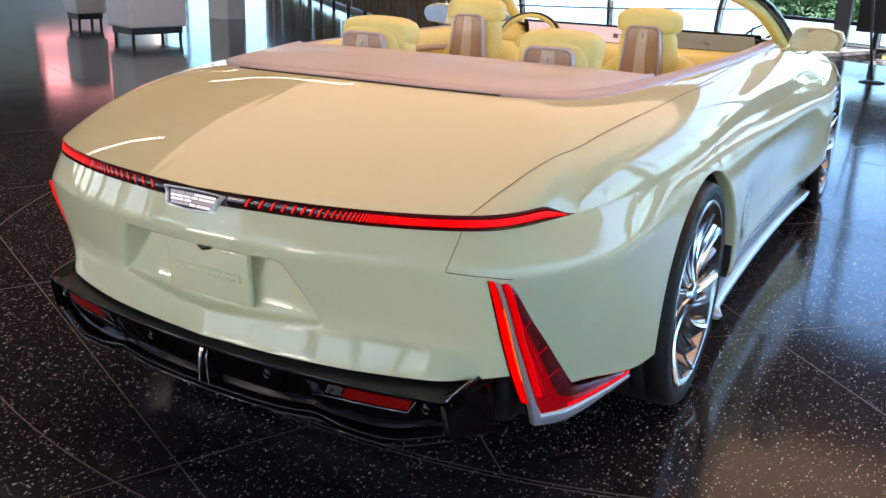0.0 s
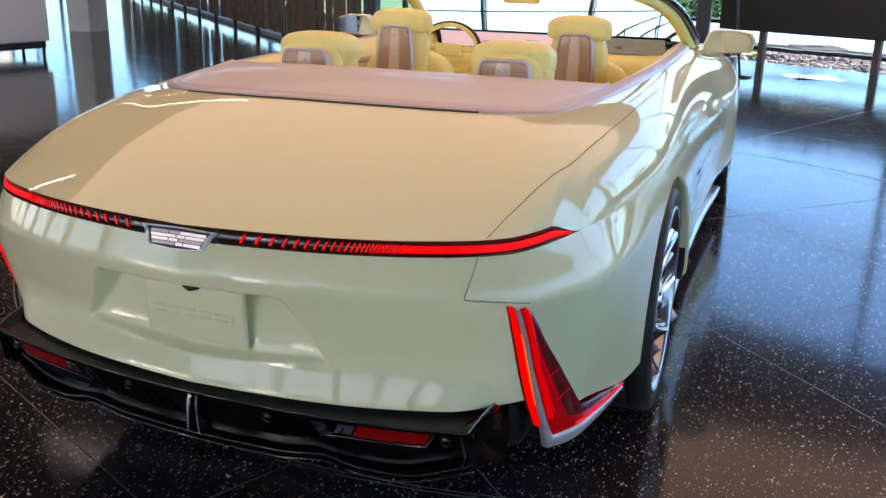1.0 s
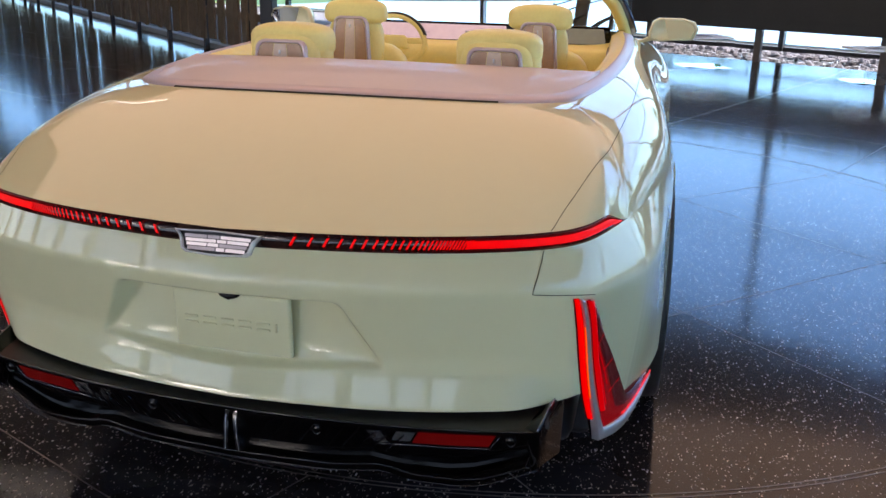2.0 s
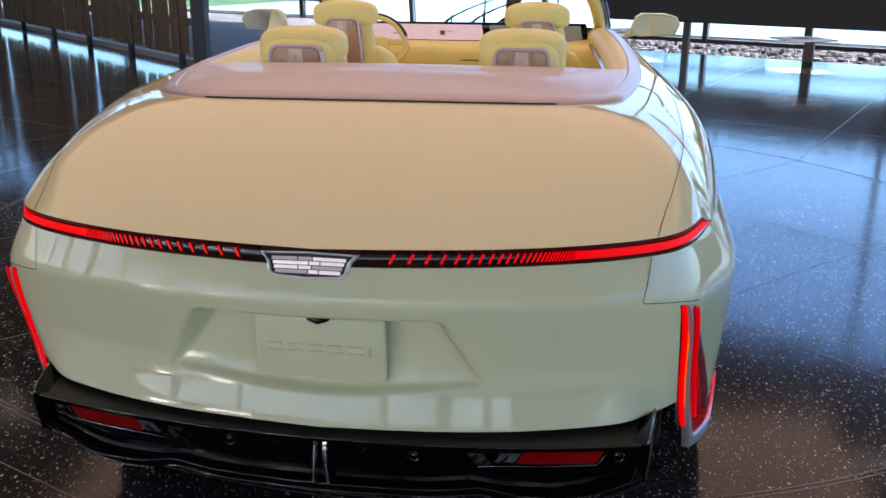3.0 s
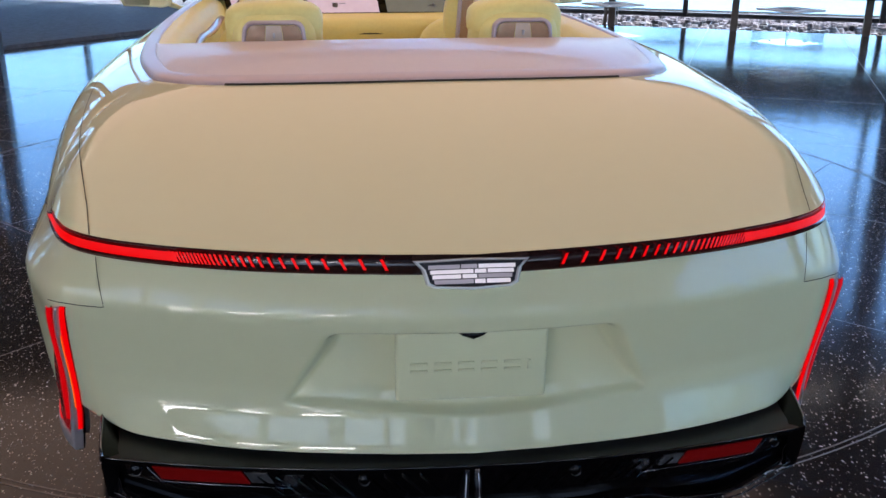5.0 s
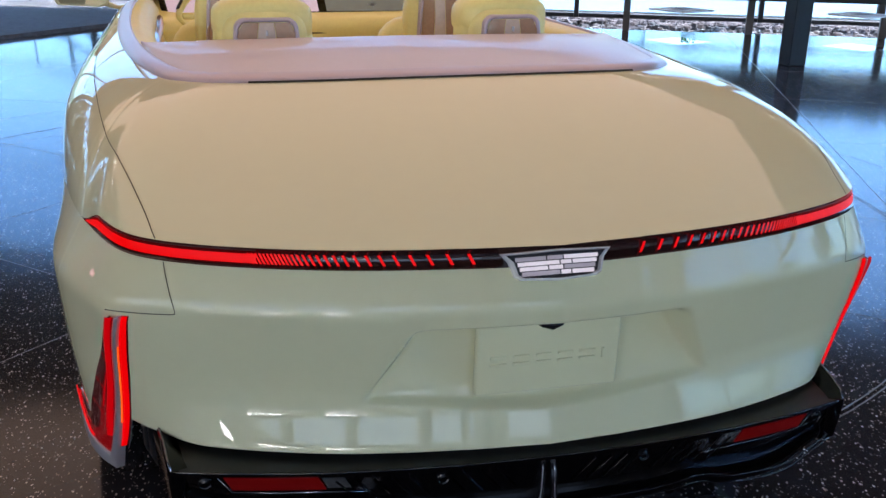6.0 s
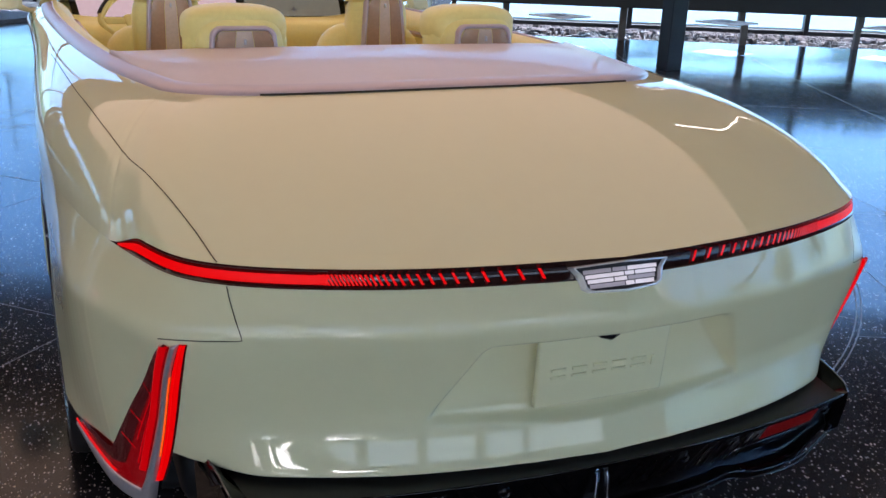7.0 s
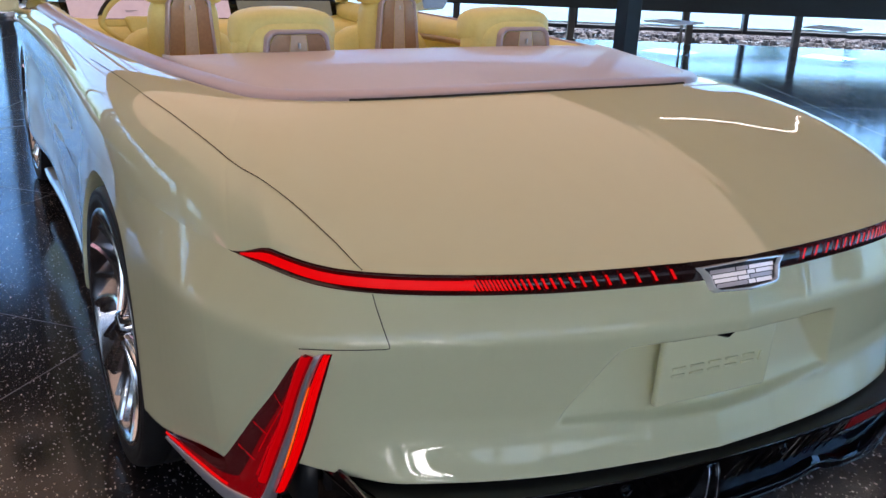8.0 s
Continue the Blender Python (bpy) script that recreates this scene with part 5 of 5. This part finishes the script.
# display screen hung by the left wall, mirrored in the floor
SCREEN_PINK = material("pink_screen", (0.5, 0.25, 0.3), 0.3, emit=(1.0, 0.42, 0.50), power=1.1)
SCREEN_GREY = material("grey_screen", (0.4, 0.4, 0.42), 0.3, emit=(0.9, 0.85, 1.0), power=0.12)
show = thing("display_screen", "wide pink display screen hung from the ceiling on wires", "screen", (-18.5, 14.5, 0.95))
show.rotation_euler = (0, 0, radians(50))
bm = bmesh.new()
box(bm, -1.0, 1.0, -0.04, 0.03, 0.0, 1.45, 0.01, 1)
part("screen_case", bm, DARK_FRAME, show, "dark case", False)
for k, (z0, z1) in enumerate(((0.05, 0.20), (0.26, 0.62), (0.70, 0.80), (0.88, 1.38))):
    bm = bmesh.new()
    box(bm, -0.95 + 0.12 * (k % 2), 0.95 - 0.2 * (k % 3), -0.047, -0.042, z0, z1)
    part("screen_band", bm, SCREEN_GREY if k == 1 else SCREEN_PINK, show, "glowing band", False)
for x in (-0.85, 0.85):
    bm = bmesh.new()
    tube(bm, [(x, 0, 1.45), (x, 0, H_CEIL - 0.95)], 0.006, 6)
    part("hanger", bm, DARK_FRAME, show, "", False)

# columns
for x, y, w in ((5.95, 7.80, 0.22), (-4.22, 9.80, 0.18), (-11.6, 12.6, 0.52), (-0.50, 16.3, 0.25)):
    bm = bmesh.new()
    box(bm, x - w / 2, x + w / 2, y - w / 2, y + w / 2, 0, H_CEIL, 0.01, 1)
    tagged(make("column", bm, DARK_FRAME if w < 0.3 else GREY_WALL, smooth=False), "square dark steel column" if w < 0.3 else "square grey column", "column", kind="structure")

# long black planter trough in front of the windows
POST_GREY = material("grey_metal_post", (0.10, 0.09, 0.085), 0.5, 0.2, vary=0.15)
PLANTER = material("black_planter", (0.012, 0.012, 0.013), 0.5, vary=0.2, size=3)
trough = thing("planter_trough", "long black planter trough with leafy plants before the windows", "planter", uv(5.5, 2.0))
bm = bmesh.new()
ubox(bm, -4.2, 15.0, 1.70, 2.30, 0.50, 1.06, 0.01)
for w in bm.verts:
    w.co -= trough.location
part("trough", bm, PLANTER, trough, "", False)
u = -3.58
while u < 15:
    bm = bmesh.new()
    ubox(bm, u - 0.05, u + 0.05, 1.95, 2.05, 0.0, 0.5, 0.006)
    for w in bm.verts:
        w.co -= trough.location
    part("trough_post", bm, POST_GREY, trough, "grey square post", False)
    u += 1.79
LEAF = material("green_leaf", (0.06, 0.13, 0.02), 0.5, vary=0.4, size=5)
bm = bmesh.new()
for k in range(2200):
    p = uv(random.uniform(-4.1, 14.9), random.uniform(1.73, 2.27), 1.02)
    d = Vector((random.gauss(0, 0.5), random.gauss(0, 0.5), 1)).normalized()
    ln = random.uniform(0.10, 0.32)
    q = d.cross(Vector((random.random(), random.random(), 0.1))).normalized() * ln * 0.16
    tip = p + d * ln + Vector((d.x, d.y, -0.2)) * ln * 0.3
    midp = p + d * ln * 0.6
    vs = [bm.verts.new(c) for c in (p, midp - q, tip, midp + q)]
    bm.faces.new(vs)
tagged(make("trough_plants", bm, LEAF, smooth=False), "dense green leafy plants in the trough", "plants", kind="stuff")

# low glass display plinths by the windows
ACRYLIC = material("clear_acrylic", (1, 1, 1), 0.0, vary=0.0, trans=1.0, ior=1.02)
PRINT = material("white_print", (0.84, 0.85, 0.86), 0.5, 0.0, 0.1, vary=0.05, size=4)
for k in range(5):
    c = uv(-2.15 + 2.33 * k, 3.2)
    pl = thing("display_plinth", "low clear glass plinth with a white printed top", "plinth", c, "glass plinths")
    pl.rotation_euler = (0, 0, radians(20))
    bm = bmesh.new()
    box(bm, -0.32, 0.32, -0.32, 0.32, 0.004, 0.41)
    g = part("glass_box", bm, ACRYLIC, pl, "clear glass box", False)
    g.visible_shadow = False
    bm = bmesh.new()
    box(bm, -0.31, 0.31, -0.31, 0.31, 0.414, 0.430, 0.003, 1)
    part("printed_top", bm, PRINT, pl, "white printed sheet", False)
    bm = bmesh.new()
    box(bm, -0.12, 0.08, -0.10, 0.10, 0.4302, 0.4325)
    part("print_shape", bm, INK, pl, "dark printed shape", False)

# slatted wooden screen on the left
OAK = material("weathered_oak", (0.12, 0.085, 0.055), 0.65, vary=0.4, size=7, bump=0.2)
screen_wall = thing("slatted_screen", "tall screen of uneven dark wooden boards", "screen", (-8.0, 13.1, 0))
board_mesh = []
for k in range(6):
    bm = bmesh.new()
    w, h = random.uniform(0.14, 0.22), random.uniform(2.2, 2.7)
    box(bm, -w / 2, w / 2, -0.02, 0.02, 0, h, 0.006, 1)
    board_mesh.append(make("board", bm, OAK, screen_wall, smooth=False))
FENCE_A, FENCE_D = Vector((-4.45, 9.84, 0)), Vector((-0.735, 0.678, 0))
FENCE_Q = math.atan2(-FENCE_D.y, -FENCE_D.x)
u, k = 0.1, 0
while u < 24:
    z = random.choice((0.17, 0.18, 0.19, 0.20))
    p = FENCE_A + FENCE_D * u + Vector((0.03 * random.uniform(-1, 1), 0.03 * random.uniform(-1, 1), z)) - screen_wall.location
    m = Matrix.Translation(p) @ Matrix.Rotation(FENCE_Q, 4, "Z")
    if k < 6:
        board_mesh[k].matrix_basis = m
    else:
        b = new("board", board_mesh[k % 6].data)
        b.parent = screen_wall
        b.matrix_basis = m
    k += 1
    u += random.uniform(0.165, 0.235)
for z in (0.55, 1.35, 2.3):
    bm = bmesh.new()
    box(bm, -24, 0, 0.03, 0.09, z, z + 0.10)
    part("screen_rail", bm, OAK, screen_wall, "", False, m=Matrix.Translation(FENCE_A - screen_wall.location) @ Matrix.Rotation(FENCE_Q, 4, "Z"))
for k in range(14):
    bm = bmesh.new()
    box(bm, -0.035, 0.035, 0.03, 0.10, 0, 3.2)
    part("screen_post", bm, DARK_FRAME, screen_wall, "", False, m=Matrix.Translation(FENCE_A + FENCE_D * (0.3 + 1.75 * k) - screen_wall.location) @ Matrix.Rotation(FENCE_Q, 4, "Z"))

# planting bed and pale kerb behind the screen
FENCE_N = Vector((0.678, 0.735, 0))
BED = material("dark_gravel", (0.085, 0.088, 0.10), 0.85, vary=0.5, size=14, bump=0.5, bump_size=30)
f0, f1 = FENCE_A + FENCE_N * 0.32, FENCE_A + FENCE_D * 22.5 + FENCE_N * 0.32
outline = [f0, f1, uv((f1 - W0).dot(U), 0.12), uv(-5.05, 0.12), uv(-5.05, 1.85)]
bm = bmesh.new()
for z in (0.002, 0.055):
    bm.faces.new([bm.verts.new(p + Vector((0, 0, z))) for p in outline])
bm.verts.ensure_lookup_table()
n = len(outline)
for k in range(n):
    j = (k + 1) % n
    bm.faces.new((bm.verts[k], bm.verts[j], bm.verts[n + j], bm.verts[n + k]))
bmesh.ops.recalc_face_normals(bm, faces=bm.faces)
tagged(make("gravel_bed", bm, BED, smooth=False), "dark gravel bed behind the wooden screen", "gravel", kind="structure")
bm = bmesh.new()
box(bm, -22.5, 0.0, 0.17, 0.31, 0.002, 0.085, 0.008, 1)
bm.transform(Matrix.Translation(FENCE_A) @ Matrix.Rotation(FENCE_Q, 4, "Z"))
tagged(make("kerb", bm, CONCRETE, smooth=False), "low pale concrete kerb behind the screen", "kerb", kind="structure")

# stair with steel railings beyond the screen
stair = thing("stair_railing", "dark steel stair railing with sloping bars", "railing", uv(-6.5, 1.4))
for du in (0.0, 0.9):
    bm = bmesh.new()
    a, b = uv(-8.6 + du, 1.3 + du * 0.4) - stair.location, uv(-5.0 + du, 1.3 + du * 0.4, 2.4) - stair.location
    tube(bm, [a + Vector((0, 0, 0.15)), b], 0.045, 8)
    tube(bm, [a + Vector((0, 0, 0.95)), b + Vector((0, 0, 0.8))], 0.025, 8)
    for f in np.linspace(0, 1, 6):
        p = a.lerp(b, f)
        tube(bm, [p + Vector((0, 0, 0.1)), p + Vector((0, 0, 0.95))], 0.015, 6)
    part("railing", bm, DARK_FRAME, stair, "", False)

# white kiosks far on the left
KIOSK = material("white_laminate", (0.62, 0.61, 0.62), 0.35, vary=0.04, size=2)
for x, y, w, d, h in ((-9.45, 8.50, 0.95, 0.7, 1.10), (-12.0, 9.45, 0.55, 0.5, 1.05)):
    kiosk = thing("display_counter", "white laminate display counter on short dark feet", "counter", (x, y, 0), "white counters")
    kiosk.rotation_euler = (0, 0, radians(76))
    bm = bmesh.new()
    box(bm, -w / 2, w / 2, -d / 2, d / 2, 0.22, h, 0.03, 3)
    part("counter_body", bm, KIOSK, kiosk, "")
    # dark block in place of the shaded open space between the feet
    bm = bmesh.new()
    box(bm, -w / 2 + 0.05, w / 2 - 0.05, -d / 2 + 0.05, d / 2 - 0.05, 0.12, 0.22)
    part("counter_plinth", bm, DARK_FRAME, kiosk, "dark block standing in for the shade under the counter", False)
    for sx in (-1, 1):
        for sy in (-1, 1):
            bm = bmesh.new()
            tube(bm, [(sx * (w / 2 - 0.08), sy * (d / 2 - 0.08), 0), (sx * (w / 2 - 0.08), sy * (d / 2 - 0.08), 0.14)], 0.025, 8)
            part("counter_foot", bm, DARK_FRAME, kiosk, "", False)

# slim black stand ahead of the car
stand = thing("barrier_post", "slim black leaning stand on the floor", "stand", (0.55, 11.6, 0))
bm = bmesh.new()
tube(bm, [(0, 0, 0), (-0.10, 0, 0.6), (-0.2, 0.0, 1.6)], 0.018, 8)
part("stand_pole", bm, DARK_FRAME, stand, "")
bm = bmesh.new()
lathe(bm, [(0.0, 0.16), (0.015, 0.16), (0.03, 0.03), (0.03, 0.0)], 24, axis="z")
part("stand_foot", bm, DARK_FRAME, stand, "")


# trees outside
BARK = material("bark", (0.11, 0.085, 0.06), 0.9, vary=0.3, size=10, bump=0.5, bump_size=30)
FOLIAGE = material("tree_leaves", (0.075, 0.14, 0.03), 0.6, vary=0.45, size=1.5)


def tree(at, h, seed):
    rnd = random.Random(seed)
    t = thing("tree", "leafy green broadleaf tree on the lawn", "tree", at, "trees outside")
    bm = bmesh.new()
    tube(bm, [(0, 0, -0.1), (0.05, 0.02, h * 0.25), (0.0, 0.1, h * 0.5), (0.1, 0.05, h * 0.75)], [0.2, 0.15, 0.11, 0.04], 8)
    tips = []
    for k in range(11):
        a, z = rnd.uniform(0, math.tau), h * rnd.uniform(0.3, 0.65)
        e = Vector((math.cos(a), math.sin(a), 0)) * h * rnd.uniform(0.16, 0.3) + Vector((0, 0, z + h * rnd.uniform(0.1, 0.28)))
        tube(bm, [(0, 0, z), Vector((0, 0, z)).lerp(e, 0.5) + Vector((0, 0, 0.15)), e], [0.07, 0.05, 0.015], 6)
        tips.append(e)
    tips += [Vector((rnd.gauss(0, 0.4), rnd.gauss(0, 0.4), h * rnd.uniform(0.75, 0.98))) for k in range(5)]
    part("trunk", bm, BARK, t)
    verts, faces = [], []
    for e in tips:
        for k in range(190):
            p = e + Vector((rnd.gauss(0, 1), rnd.gauss(0, 1), rnd.gauss(0, 0.7))) * h * 0.085
            d = Vector((rnd.gauss(0, 1), rnd.gauss(0, 1), rnd.gauss(0, 0.6))).normalized() * rnd.uniform(0.08, 0.16)
            q = d.cross(Vector((rnd.gauss(0, 1), rnd.gauss(0, 1), 1))).normalized() * 0.06
            i = len(verts)
            verts += [p - d, p + q, p + d, p - q]
            faces.append((i, i + 1, i + 2, i + 3))
    me = bpy.data.meshes.new("crown")
    me.from_pydata(verts, [], faces)
    me.materials.append(FOLIAGE)
    new("crown", me).parent = t


for k, (u, v, h) in enumerate(((-24, -44, 5.5), (-12, -47, 6), (-3, -45, 5), (4, -50, 6), (13, -46, 5.5), (24, -40, 5.5), (27, 3, 5.5), (29, 9, 6), (27, 15, 5), (30, 21, 6))):
    tree(uv(u, v, -0.2), h, k + 5)

# clipped hedge beyond the pavement
HEDGE = material("hedge_leaves", (0.085, 0.16, 0.03), 0.6, vary=0.45, size=3)
rnd = random.Random(41)
verts, faces = [], []
for k in range(9000):
    p = uv(rnd.uniform(-14.5, -4.0), rnd.uniform(-8.9, -7.6), -0.2 + 1.25 * rnd.random() ** 0.7 + 0.06 * rnd.gauss(0, 1))
    d = Vector((rnd.gauss(0, 1), rnd.gauss(0, 1), rnd.gauss(0, 0.6))).normalized() * rnd.uniform(0.06, 0.11)
    q = d.cross(Vector((rnd.gauss(0, 1), rnd.gauss(0, 1), 1))).normalized() * 0.05
    i = len(verts)
    verts += [p - d, p + q, p + d, p - q]
    faces.append((i, i + 1, i + 2, i + 3))
me = bpy.data.meshes.new("hedge")
me.from_pydata(verts, [], faces)
me.materials.append(HEDGE)
tagged(new("hedge", me), "clipped bright green hedge along the pavement", "hedge", kind="stuff")
